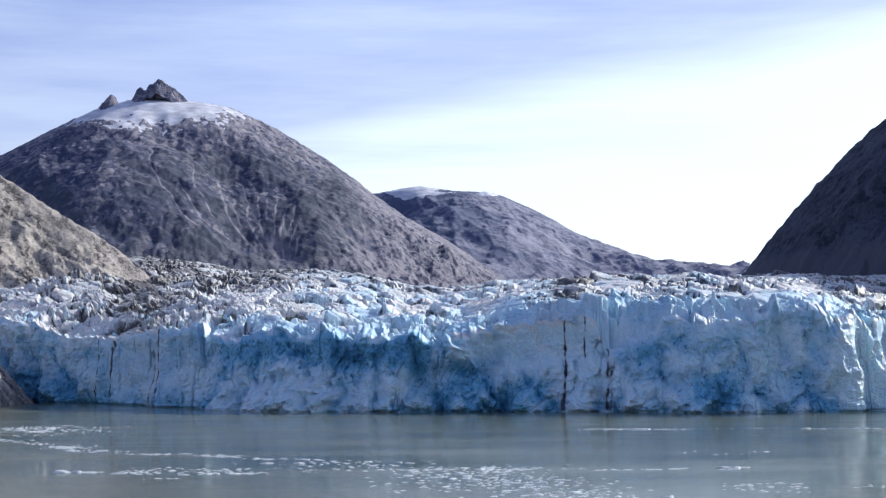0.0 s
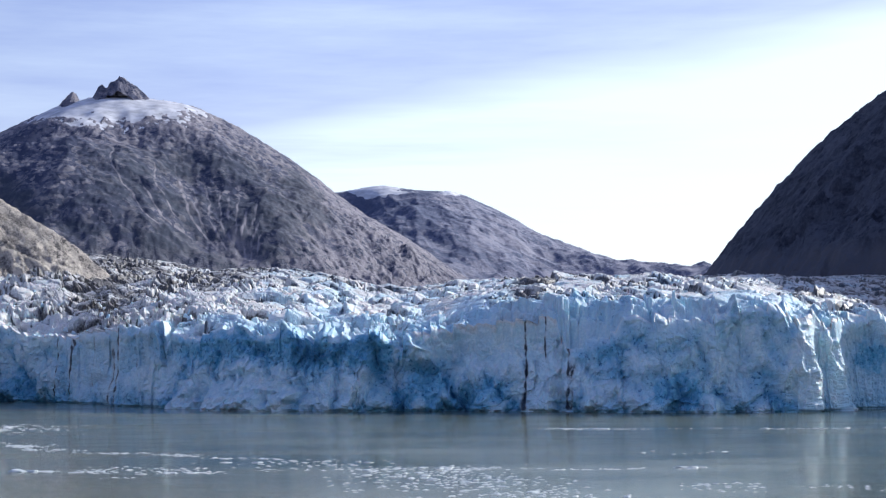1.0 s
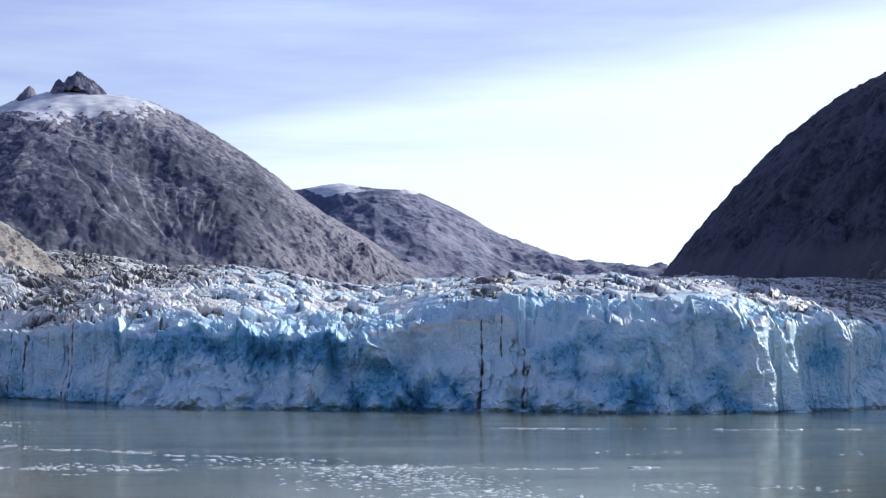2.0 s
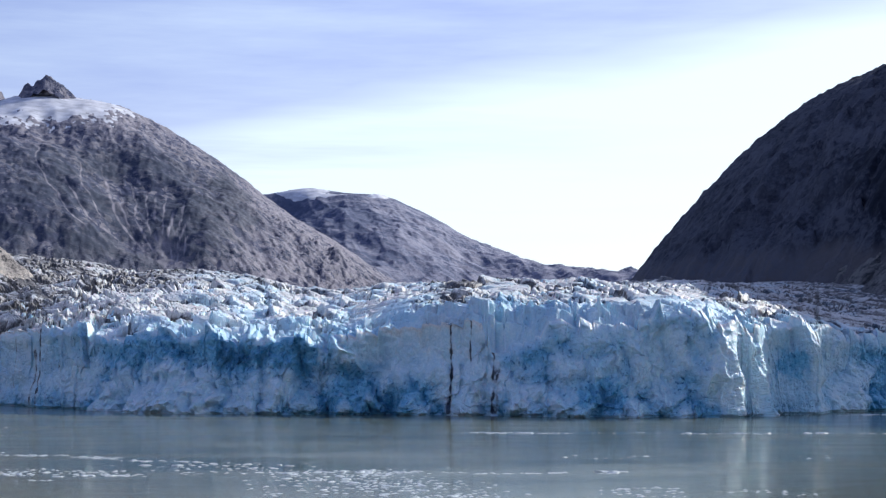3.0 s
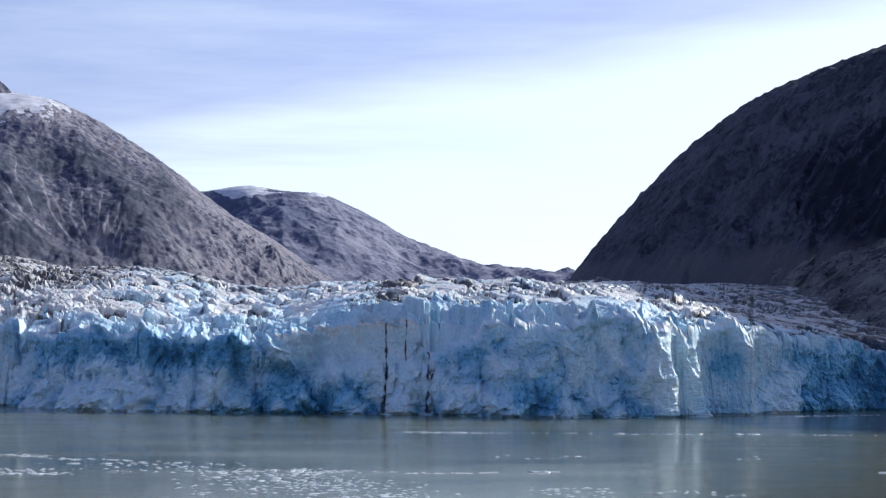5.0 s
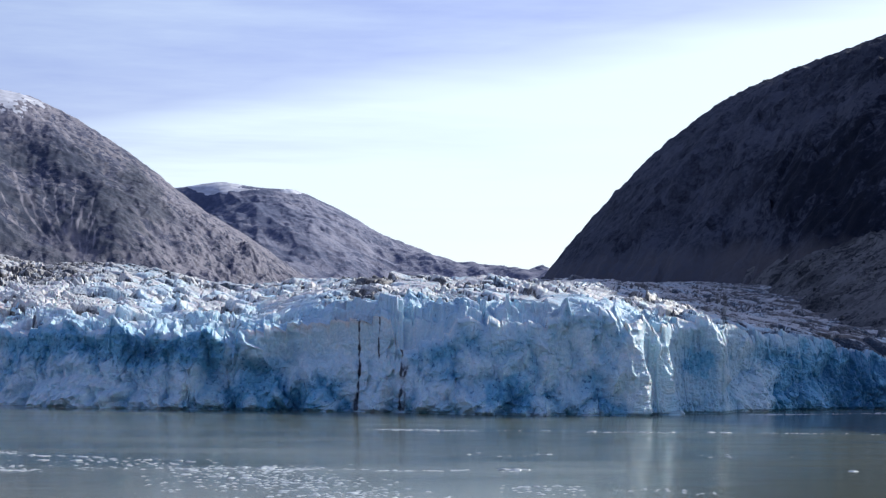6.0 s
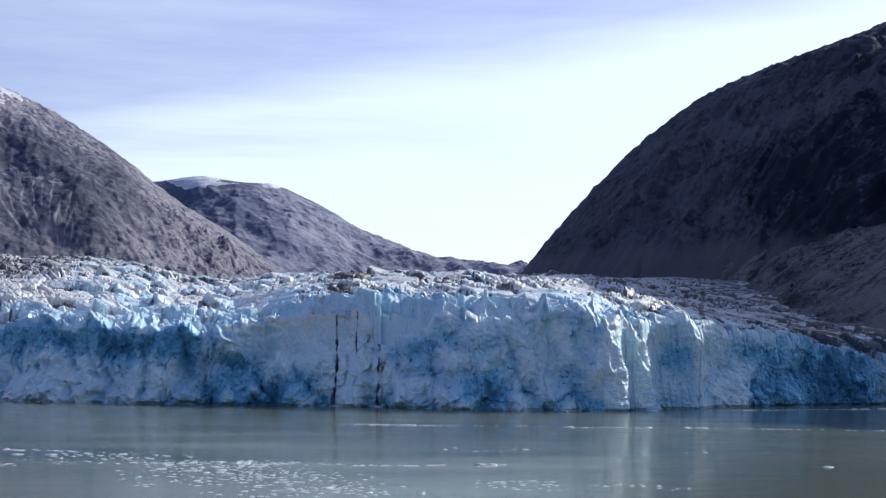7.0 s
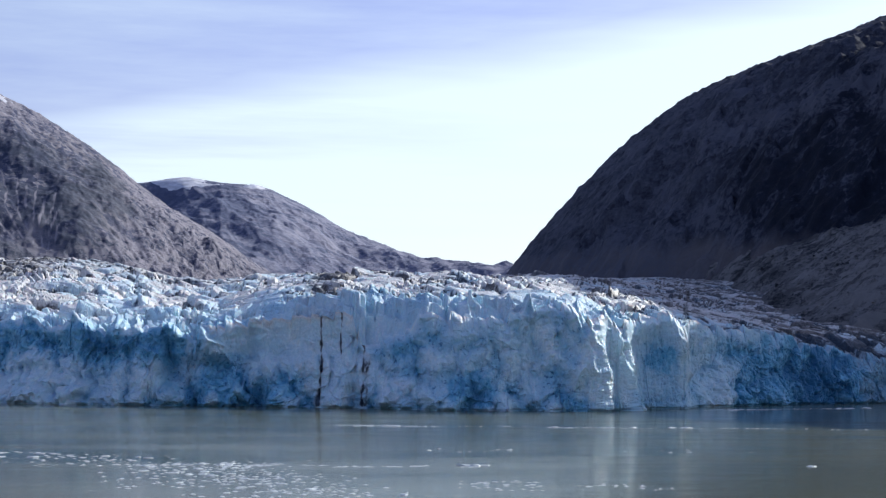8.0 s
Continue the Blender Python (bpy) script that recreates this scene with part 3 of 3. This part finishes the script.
    # sunlit rim put into the colour: paler just below the brink
    dense = dense - 0.35 * np.exp(-below / 2.5)
    yf = front_line(s + 4 * layered(S / 30, H / 24, 3, 182) * (1 - h))
    Y = yf - out
    X = S + 0.5 * out * np.gradient(front_line(s[0]), s[0])[None, :].clip(-0.8, 0.8) * (1 - h)
    sheet("front_face", X, Y, H, ICE, glacier, "fractured blue ice cliff with dark dirt streaks", {"dense": dense, "dirt": dirt})


def ice_lump(rng, tall, points=16, point=0.5):
    """A broken block of ice about 1 m wide; point: how far it tapers upwards."""
    bm = bmesh.new()
    for _ in range(points):
        z = rng.uniform(0, 1)
        a, r = rng.uniform(0, 2 * math.pi), rng.uniform(0.35, 0.55) * (1 - point * z)
        bm.verts.new((r * math.cos(a), r * math.sin(a), z * tall))
    for k in range(7):
        a = k * 2 * math.pi / 7 + rng.uniform(-0.3, 0.3)
        bm.verts.new((0.55 * math.cos(a), 0.55 * math.sin(a), -0.15 * tall))
    made = bmesh.ops.convex_hull(bm, input=bm.verts)
    bmesh.ops.delete(bm, geom=list({v for v in made["geom_unused"] + made["geom_interior"] if isinstance(v, bmesh.types.BMVert)}), context="VERTS")
    return bm


def build_seracs():
    """Leaning towers of ice along the edge of the front and on the terrace behind it."""
    rng = random.Random(7)
    kinds = []
    for k in range(14):
        me = bpy.data.meshes.new("serac")
        bm = ice_lump(rng, rng.uniform(0.5, 1.0), 14, rng.uniform(0.15, 0.6))
        bm.to_mesh(me)
        bm.free()
        for key, v in (("dense", rng.uniform(0.1, 0.5)), ("dirt", rng.uniform(-0.3, 0.1))):
            at = me.attributes.new(key, "FLOAT", "POINT")
            at.data.foreach_set("value", np.full(len(me.vertices), v, dtype=np.float32))
        me.materials.append(ICE)
        kinds.append(me)
    for k in range(295):
        x = rng.uniform(-420, 425)
        rim = k % 3 == 0
        back = rng.uniform(2, 9) if rim else 25 + 150 * rng.random() ** 1.6
        y = float(front_line(np.array([x]))[0]) + back
        z = float(ice_base(np.array([x]), np.array([y]))[0])
        size = rng.uniform(1.6, 3.6) if rim else rng.uniform(2.4, 5) if x > 40 else rng.uniform(3, 6.5)
        ob = held(new("serac", rng.choice(kinds)), glacier)
        ob.matrix_basis = pose(x, y, z - 1.5, rng.uniform(-12, 12), rng.uniform(-14, 14), rng.uniform(0, 360)) @ Matrix.Diagonal((size, size * rng.uniform(0.6, 1), size * rng.uniform(0.7, 1.3), 1))


build_surface()
build_front()
build_seracs()


# ---- mountains ----
def build_main_mountain():
    top = empty("mountain", (-600, 3600, 0), "brown rocky mountain with gullies and a snow-capped summit", "mountain")
    crest = [(-1700, 250), (-1300, 352), (-941, 483), (-821, 542), (-725, 583), (-599, 603), (-539, 596), (-461, 584), (-365, 542), (-221, 452), (-101, 360),
             (19, 287), (139, 208), (260, 165), (420, 120)]
    X, V = np.meshgrid(np.linspace(-1600, 400, 760), np.linspace(0, 1, 280))
    Y = 3660 - 1150 * V
    away = 3600 - Y
    C = curve(crest, X)
    fall = np.where(away > 0, 0.30 * away + 0.00022 * away ** 2, -0.5 * away)
    Z = C - fall * (0.35 + 0.75 * step(120, 560, C))
    lower = step(0, 260, away)
    # gullies run down the slope and lean with it
    lean = X + 0.35 * away * np.sign(X + 560) * step(0, 300, np.abs(X + 560))
    gully = ridged(lean / 130 + 0.3 * grain(X / 150, Y / 150, 90), Y / 700, 4, 91)
    slabs = ridged((X + 0.9 * Z) / 70, (Z - 0.5 * X) / 190, 4, 92)
    Z = Z + lower * (7 * (gully - 0.55) + 2 * (slabs - 0.5)) + 34 * lower * layered(X / 330, Y / 330, 4, 93) + 2.4 * layered(X / 22, Y / 22, 4, 94, 0.6) + 2.4 * lower * (ridged(X / 30 + 0.5 * grain(X / 50, Y / 50, 194), Y / 60, 4, 195, 0.6) - 0.5)
    Z = Z - 26 * np.exp(-((X + 400) / 130) ** 2) * np.exp(-((away - 420) / 230) ** 2)
    # a bowl of scree chutes, steep above and gathering below
    up = Z - 200
    foot = -275 - 6 * layered(Z / 110, X * 0 + 0.3, 2, 96)
    scree, bowl = 0 * X, step(430, 250, up) * step(-20, 60, up)
    for far, low_end, high_end, w in ((345, 70, 255, 4), (300, 30, 190, 5), (262, 90, 240, 3), (215, 20, 215, 6), (185, 60, 170, 4), (150, 10, 180, 5), (118, 60, 190, 4),
                                      (88, 0, 150, 6), (60, 50, 165, 4), (30, -10, 130, 5), (0, 40, 150, 4), (-30, 0, 110, 5), (-70, -10, 80, 5)):
        d = X - foot + far * (1 - np.exp(-np.maximum(up, -40) / 140)) - 5 * layered(Z / 40, X * 0 + far * 0.37, 2, 197)
        chute = np.exp(-(d / (0.4 * w)) ** 2) * step(low_end - 15, low_end + 25, up) * step(high_end + 20, high_end - 40, up)
        scree = np.maximum(scree, chute * (0.8 + 0.9 * layered(X / 12, Z / 24, 2, 198)))
        Z = Z - 1.5 * np.exp(-(d / (2.0 * w)) ** 2) * bowl
    d = X - foot + 60 * (1 - np.exp(-np.maximum(up, -40) / 140))
    scree = np.maximum(scree, 0.55 * np.exp(-(d / 26) ** 2) * step(110, 40, up) + 0.35 * layered(X / 20, Z / 20, 3, 199) * np.exp(-(d / 60) ** 2) * step(130, 40, up))
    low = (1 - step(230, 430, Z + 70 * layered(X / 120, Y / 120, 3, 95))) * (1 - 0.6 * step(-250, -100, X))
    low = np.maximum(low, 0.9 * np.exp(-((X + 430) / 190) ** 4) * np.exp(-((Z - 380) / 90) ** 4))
    # darker ground: plants beside the scree, plants and painted shade on the far flank
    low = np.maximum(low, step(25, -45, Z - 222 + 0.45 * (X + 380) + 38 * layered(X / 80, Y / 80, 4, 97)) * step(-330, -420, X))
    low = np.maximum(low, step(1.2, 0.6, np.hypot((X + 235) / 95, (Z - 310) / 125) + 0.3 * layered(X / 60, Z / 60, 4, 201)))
    # bare: pale rock, kept darker on the far left flank for its shade
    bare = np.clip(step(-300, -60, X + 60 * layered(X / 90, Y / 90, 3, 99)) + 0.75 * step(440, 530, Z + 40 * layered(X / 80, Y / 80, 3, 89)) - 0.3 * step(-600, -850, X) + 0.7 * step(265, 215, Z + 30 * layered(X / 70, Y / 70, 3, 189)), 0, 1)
    f1, f2, r1, r2, ox, oy = cells((X + 9 * grain(X / 26, Y / 26, 191)) / 21, (0.7 * Y + 9 * grain(X / 26, Y / 26, 192)) / 21, 193)
    g1, g2, s1, s2, px, py = cells((X + 4 * grain(X / 12, Y / 12, 196)) / 9, 0.7 * Y / 9, 190)
    Z = Z + lower * (0.25 + 0.75 * bare) * (4 * (r1 - 0.5) + 6 * ox * (0.35 - r2) + 2.5 * (s1 - 0.5) + 4 * px * (0.35 - s2)) * (1 - np.clip(scree, 0, 1))
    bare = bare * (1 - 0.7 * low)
    # broken slabs on the sunny ridge
    ridge = lower * step(-170, 0, X + 0.4 * (Z - 300)) * step(0, 60, away)
    Z = Z + ridge * (8 * facets(X + 0.8 * Z + 14 * grain(X / 40, Y / 40, 202), Z - 0.5 * X + 10 * grain(X / 30, Y / 30, 203), 44, 26, 204) + 5 * facets(X + 0.8 * Z, Z - 0.5 * X + 6 * grain(X / 14, Y / 14, 205), 17, 11, 206))
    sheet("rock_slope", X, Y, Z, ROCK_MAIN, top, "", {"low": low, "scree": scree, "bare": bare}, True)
    # the snowfield under the summit
    pick = (slice(0, 96), slice(211, 540))
    sx, sy, sz = X[pick], Y[pick], Z[pick]
    for _ in range(14):
        p = np.pad(sz, 1, mode="edge")
        sz = (p[:-2, 1:-1] + p[2:, 1:-1] + p[1:-1, :-2] + p[1:-1, 2:]) / 4
    body = 1.06 - np.hypot((sx + 615) / 205, (sz - 592 + 0.0004 * np.abs(sx + 600) ** 1.75) / 74)
    body = body + 0.18 * layered(sx / 75, sy / 85, 3, 98, 0.5)
    sheet("snowfield", sx, sy, sz + np.clip(9 * body, -14, 3), SNOW, top, "grey-white old snow", None, True)
    # two crags stand out of the snow
    for line, seed in (([(-676, 560), (-663, 594), (-656, 606), (-648, 621), (-642, 626), (-637, 624), (-632, 620), (-627, 622), (-621, 633), (-614, 634), (-603, 643), (-592, 640), (-580, 630), (-569, 624), (-552, 609), (-539, 596), (-526, 570)], 5),
                       ([(-745, 565), (-732, 582), (-718, 596), (-708, 608), (-701, 612), (-695, 609), (-688, 596), (-676, 570)], 9)):
        px, py = np.meshgrid(np.linspace(line[0][0], line[-1][0], 90), np.linspace(3545, 3625, 50))
        pz = np.interp(px, [p[0] for p in line], [p[1] for p in line]) - 0.9 * np.abs(py - 3585 - 6 * grain(px / 14, 0.3, seed)) + 1.6 * facets(px + 0.4 * py, py, 13, 9, seed + 2) + 1.2 * layered(px / 5, py / 5, 3, seed + 3, 0.6) - 2
        sheet("summit_rock", px, py, pz, ROCK_MAIN, top, "dark jagged summit rock", {"low": 0.0 * px, "scree": 0.0 * px, "bare": 0.35 + 0.0 * px})


def build_far_mountain():
    top = empty("mountain", (0, 4500, 0), "low grey-brown far mountain with thin snow patches", "mountain")
    crest = [(-700, 430), (-336, 471), (-163, 487), (-58, 501), (24, 491), (151, 477), (249, 435), (399, 352), (549, 296), (699, 264), (819, 254), (1000, 250), (1500, 245)]
    X, V = np.meshgrid(np.linspace(-650, 1400, 600), np.linspace(0, 1, 180))
    Y = 4540 - 1340 * V
    away = 4500 - Y
    fall = np.where(away > 0, 0.20 * away + 0.00008 * away ** 2, -0.5 * away)
    C = curve(crest, X)
    Z = np.maximum(C - fall * (0.12 + 0.9 * step(245, 420, C)), 100)
    lower = step(0, 200, away)
    Z = Z - 0.45 * lower * np.maximum(0, 30 - X)
    slabs = ridged((X + 0.7 * Z) / 120, (Z - 0.4 * X) / 260, 4, 102)
    Z = Z + lower * (14 * (slabs - 0.5) + 16 * layered(X / 260, Y / 260, 4, 103)) + (1.5 + 2 * lower) * layered(X / 40, Y / 40, 4, 104, 0.6)
    f1, f2, r1, r2, ox, oy = cells((X + 12 * grain(X / 36, Y / 36, 191)) / 30, (0.6 * Y + 12 * grain(X / 36, Y / 36, 192)) / 30, 193)
    Z = Z + lower * (3 * (r1 - 0.5) + 5 * ox * (0.35 - r2))
    # sunny right half painted paler than the shaded left one
    lit_side = 0.12 + 0.88 * step(20, 200, X - 0.3 * (450 - Z) + 30 * layered(X / 70, Y / 70, 3, 151))
    sheet("rock_slope", X, Y, Z, ROCK_FAR, top, "", {"low": 0.0 * X, "scree": 0.0 * X, "bare": lit_side * (0.6 + 0.5 * layered(X / 60, Y / 60, 3, 150))}, True)
    for x, z, w, d, seed in ((-105, 484, 120, 26, 4), (135, 476, 46, 9, 7)):
        j = np.abs(X[0] - x) < 1.6 * w
        sx, sy, sz = X[:55][:, j], Y[:55][:, j], Z[:55][:, j]
        for _ in range(30):
            p = np.pad(sz, 1, mode="edge")
            sz = (p[:-2, 1:-1] + p[2:, 1:-1] + p[1:-1, :-2] + p[1:-1, 2:]) / 4
        body = 1 - np.hypot((sx - x) / w, (sz - z) / d) + 0.3 * layered(sx / 55, sy / 70, 3, 105 + seed, 0.5)
        sheet("snowfield", sx, sy, sz + np.clip(16 * body, -14, 8), SNOW, top, "thin grey-white snow", None, True)


def build_right_mountain():
    top = empty("mountain", (1000, 2400, 0), "dark shaded mountain with a steep rounded shoulder", "mountain")
    profile = [(200, -100), (425, 20), (484, 110), (536, 186), (604, 270), (726, 401), (876, 517), (956, 555), (1066, 598), (1146, 629), (1214, 662), (1330, 705), (2000, 770)]
    X, Y = np.meshgrid(np.linspace(430, 1900, 440), np.linspace(3080, 1050, 400))
    beyond = 3000 - Y
    shift = 180 * step(0, 800, beyond) + 130 * step(650, 1150, beyond)
    Z = curve(profile, X - shift) - np.where(beyond < 0, -0.8 * beyond, 0) - 500 * step(0, 350, 1590 - Y)
    # unseen ground raised so that its shadow falls on the front's right end
    Z = Z + 0.1 * np.clip(X - 930, 0, 300) * step(500, 800, beyond) + 0.12 * np.clip(X - 0.43 * Y, 0, 600) * step(2700, 2000, Y)
    lower = step(80, 380, beyond)
    ribs = ridged((Y + 0.5 * Z) / 150 + 0.4 * grain(X / 160, Y / 160, 110), Z / 420, 4, 111)
    crags = facets(X + 20 * grain(X / 50, Y / 50, 115), Y + 20 * grain(X / 50, Y / 50, 116), 62, 80, 117) + 0.5 * facets(X + 8 * grain(X / 20, Y / 20, 118), Y, 24, 30, 119)
    Z = Z + lower * (30 * (ribs - 0.5) + 26 * layered(X / 170, Y / 190, 4, 112) + 15 * crags * step(620, 520, Z)) + 4.2 * layered(X / 26, Y / 26, 4, 113, 0.6) + 3 * (1 - lower) * (ridged(X / 18, Y / 30, 3, 213) - 0.5)
    low = 1 - step(150, 420, Z + 60 * layered(X / 120, Y / 120, 3, 114))
    # bare paints the light's edge: far shoulder paler, near cliff left in shade colour
    sheet("cliff", X, Y, Z, ROCK_SHADED, top, "", {"low": low, "scree": 0.9 * step(225, 175, Z - 0.03 * (Y - 2400) + 22 * layered(X / 60, Y / 90, 4, 214)), "bare": 0.95 * step(2330, 2640, Y + 0.35 * (400 - Z) + 60 * layered(X / 120, Y / 120, 4, 150))}, True)


def moraine_height(X, Y):
    margin = 578 + 85 * step(1600, 2250, Y) + 12 * layered(Y / 120, 0 * Y + 0.2, 3, 121)
    Z = 62 + 0.075 * (Y - 1550) + 0.5 * (X - margin) + 34 * step(1500, 2600, Y) * step(-10, 90, X - margin)
    Z = Z + 9 * layered(X / 110, Y / 160, 4, 122) + 12 * (ridged((X + 0.35 * Y) / 80, Y / 260, 4, 123) - 0.5) + 2.2 * layered(X / 11, Y / 11, 3, 124, 0.6) + 3.5 * facets(X + 10 * grain(X / 30, Y / 30, 125), Y, 34, 60, 126)
    return Z - 110 * step(0, 110, 1540 - Y)


def build_moraine():
    top = empty("moraine", (700, 1900, 0), "grey-brown rubble slope along the glacier's margin", "moraine")
    X, Y = np.meshgrid(np.linspace(500, 1150, 330), np.linspace(1400, 3000, 400))
    sheet("rubble_slope", X, Y, moraine_height(X, Y), ROCK_MORAINE, top, "", {"low": 0.0 * X, "scree": 0.0 * X, "bare": 0.5 + 0.5 * layered(X / 60, Y / 60, 3, 150)}, True)
    rng = random.Random(3)
    kinds = []
    for k in range(8):
        me = bpy.data.meshes.new("boulder")
        bm = ice_lump(rng, rng.uniform(0.5, 0.9), 14, 0.3)
        bm.to_mesh(me)
        bm.free()
        me.materials.append(ROCK_MORAINE)
        kinds.append(me)
    for _ in range(150):
        x, y = rng.uniform(575, 760), rng.uniform(1490, 2100)
        z = float(moraine_height(np.array([x]), np.array([y]))[0])
        size = 2 + 6 * rng.random() ** 2
        ob = held(new("boulder", rng.choice(kinds)), top)
        ob.matrix_basis = pose(x, y, z - 0.1 * size, rng.uniform(-20, 20), rng.uniform(-20, 20), rng.uniform(0, 360)) @ Matrix.Diagonal((size, size * 0.8, size * 0.8, 1))


def build_left_hill():
    top = empty("hillside", (-520, 1950, 0), "sunlit tan ice-scoured rock hillside beside the glacier", "hillside")
    crest = [(-1100, 520), (-700, 372), (-563, 284), (-523, 260), (-456, 217), (-389, 174), (-362, 152), (-320, 110), (-280, 60)]
    X, V = np.meshgrid(np.linspace(-1000, -290, 320), np.linspace(0, 1, 200))
    Y = 2040 - 520 * V
    away = 2000 - Y
    Z = curve(crest, X) - np.where(away > 0, 0.85 * away, -0.6 * away)
    slabs = ridged((Z + 0.62 * X) / 30 + 0.5 * grain(X / 60, Y / 60, 130), (X - 0.6 * Z) / 150, 4, 131, 0.6)
    Z = Z + step(0, 60, away) * (24 * (slabs - 0.5) + 9 * layered(X / 70, Y / 70, 4, 132)) + 1.6 * layered(X / 12, Y / 12, 4, 133, 0.6)
    tilt, along = Z + 0.62 * X + 5 * grain(X / 24, Y / 24, 135), X - 0.6 * Z
    Z = Z + step(0, 60, away) * (5 * facets(tilt, along, 15, 60, 134) + 2.5 * facets(tilt, along, 6, 24, 136))
    sheet("rock_slope", X, Y, Z, ROCK_TAN, top, "", {"low": 0.0 * X, "scree": 0.0 * X, "bare": 0.5 + 0.5 * layered(X / 60, Y / 60, 3, 150)}, True)
    rng = random.Random(5)
    kinds = []
    for k in range(6):
        me = bpy.data.meshes.new("boulder")
        bm = ice_lump(rng, rng.uniform(0.5, 0.9), 14, 0.3)
        bm.to_mesh(me)
        bm.free()
        me.materials.append(ROCK_TAN)
        kinds.append(me)
    for _ in range(40):
        i, j = rng.randrange(30, 115), rng.randrange(190, 305)
        size = 2 + 3 * rng.random() ** 2
        ob = held(new("boulder", rng.choice(kinds)), top)
        ob.matrix_basis = pose(X[i, j], Y[i, j], Z[i, j] - 0.1 * size, rng.uniform(-20, 20), rng.uniform(-20, 20), rng.uniform(0, 360)) @ Matrix.Diagonal((size, size * 0.8, size * 0.8, 1))
    # the knob of rock where the hillside meets the water
    k = empty("shore_rock", (-440, 1545, 0), "bare brown rock knob at the waterline beside the ice", "rock")
    X, Y = np.meshgrid(np.linspace(-600, -365, 180), np.linspace(1400, 1680, 170))
    Z = 93 - 0.0922 * np.hypot((X + 487) * 0.92, (Y - 1545) * 0.8) ** 1.5 + 5 * (ridged(X / 14, Y / 40, 3, 141) - 0.5) + 2 * layered(X / 9, Y / 9, 4, 142)
    sheet("rock", X, Y, np.maximum(Z, -3), ROCK_TAN, k, "", {"low": 0.0 * X, "scree": 0.0 * X, "bare": 0.5 + 0.5 * layered(X / 60, Y / 60, 3, 150)}, True)


build_main_mountain()
build_far_mountain()
build_right_mountain()
build_moraine()
build_left_hill()


# ---- floating ice ----
# stretches of brash ice: from (x, y) to (x, y), width, how many floes, least and greatest size in metres, how much fine brash
BANDS = [
    (-248, 960, -185, 880, 70, 34, 1.4, 4.4, 420),
    (-212, 805, -125, 672, 20, 24, 1.0, 2.8, 260),
    (-125, 672, -45, 612, 12, 22, 0.9, 2.4, 180),
    (-130, 558, -112, 556, 10, 4, 2.5, 6.5, 60),
    (-104, 562, -58, 546, 26, 28, 0.8, 2.6, 170),
    (-50, 590, 25, 540, 46, 56, 0.8, 2.6, 300),
    (-14, 505, 40, 458, 60, 46, 0.8, 2.4, 560),
    (20, 552, 62, 540, 10, 14, 0.7, 2.0, 110),
    (62, 545, 100, 545, 7, 9, 0.9, 3.6, 80),
    (62, 862, 150, 850, 5, 16, 1.2, 3.4, 150),
    (160, 850, 345, 832, 10, 20, 1.0, 3.2, 150),
    (80, 470, 130, 455, 24, 8, 0.7, 1.8, 110),
    (320, 1120, 470, 1195, 18, 22, 1.8, 5.0, 220),
    (110, 575, 250, 600, 90, 10, 0.8, 2.0, 10),
    (204, 545, 206, 545, 3, 2, 1.6, 3.4, 3),
]


def floating_ice_material():
    m = Nodes("floating ice")
    n = m.noise(0.9, 5, 0.65)
    color = m.mix(m.ramp(n, [(0.35, 0.0), (0.65, 1.0)]), (0.38, 0.45, 0.46), (0.72, 0.745, 0.73))
    m.bump(n, 0.25, 0.6)
    return m.finish(color, 0.45, 0.4)


def build_floes():
    rng = random.Random(11)
    ice = floating_ice_material()
    kinds = []
    for k in range(16):
        me = bpy.data.meshes.new("ice_floe")
        bm = ice_lump(rng, rng.uniform(0.07, 0.17), 24, rng.uniform(0.1, 0.5))
        bm.to_mesh(me)
        bm.free()
        me.materials.append(ice)
        kinds.append(me)
    small = []
    for x0, y0, x1, y1, wide, count, least, most, brash in BANDS:
        for k in range(count + int(0.65 * brash)):
            if k % 9 == 0:
                middle = rng.random(), rng.gauss(0, 0.42) * wide
            f = middle[0] + rng.gauss(0, 0.035)
            off = middle[1] + rng.gauss(0, 0.12) * wide
            bow = math.sin(f * 5.0 + x0) * 0.15 * wide
            x, y = x0 + f * (x1 - x0) + rng.gauss(0, 0.16) * wide, y0 + f * (y1 - y0) + off + bow
            if k >= count:
                small.append((x, y, rng.uniform(0.25, 1.0), rng.uniform(0, 6.28)))
                continue
            size = 1.35 * (least + (most - least) * rng.random() ** 2.0)
            ob = new("ice_floe", rng.choice(kinds))
            ob.matrix_basis = pose(x, y, 0.0, 0, 0, rng.uniform(0, 360)) @ Matrix.Diagonal((size * rng.uniform(0.9, 1.5), size * rng.uniform(0.6, 1), size, 1))
            word = "large flat" if size > 3.2 else "small" if size < 1.2 else "low"
            tagged(ob, word + " white ice floe floating on the grey water", "ice floe", "floating ice floes")
    verts, faces = [], []
    for x, y, r, a in small:
        b = len(verts)
        for k in range(5):
            verts.append((x + r * math.cos(a + k * 1.257) * 1.3, y + r * math.sin(a + k * 1.257), -0.03))
        verts.append((x, y, 0.28 * r))
        faces += [(b + k, b + (k + 1) % 5, b + 5) for k in range(5)]
    me = bpy.data.meshes.new("brash_ice")
    me.from_pydata(verts, [], faces)
    me.materials.append(ice)
    tagged(new("brash_ice", me), "fine white brash ice drifting in loose bands", "brash ice", "", "stuff")


build_floes()
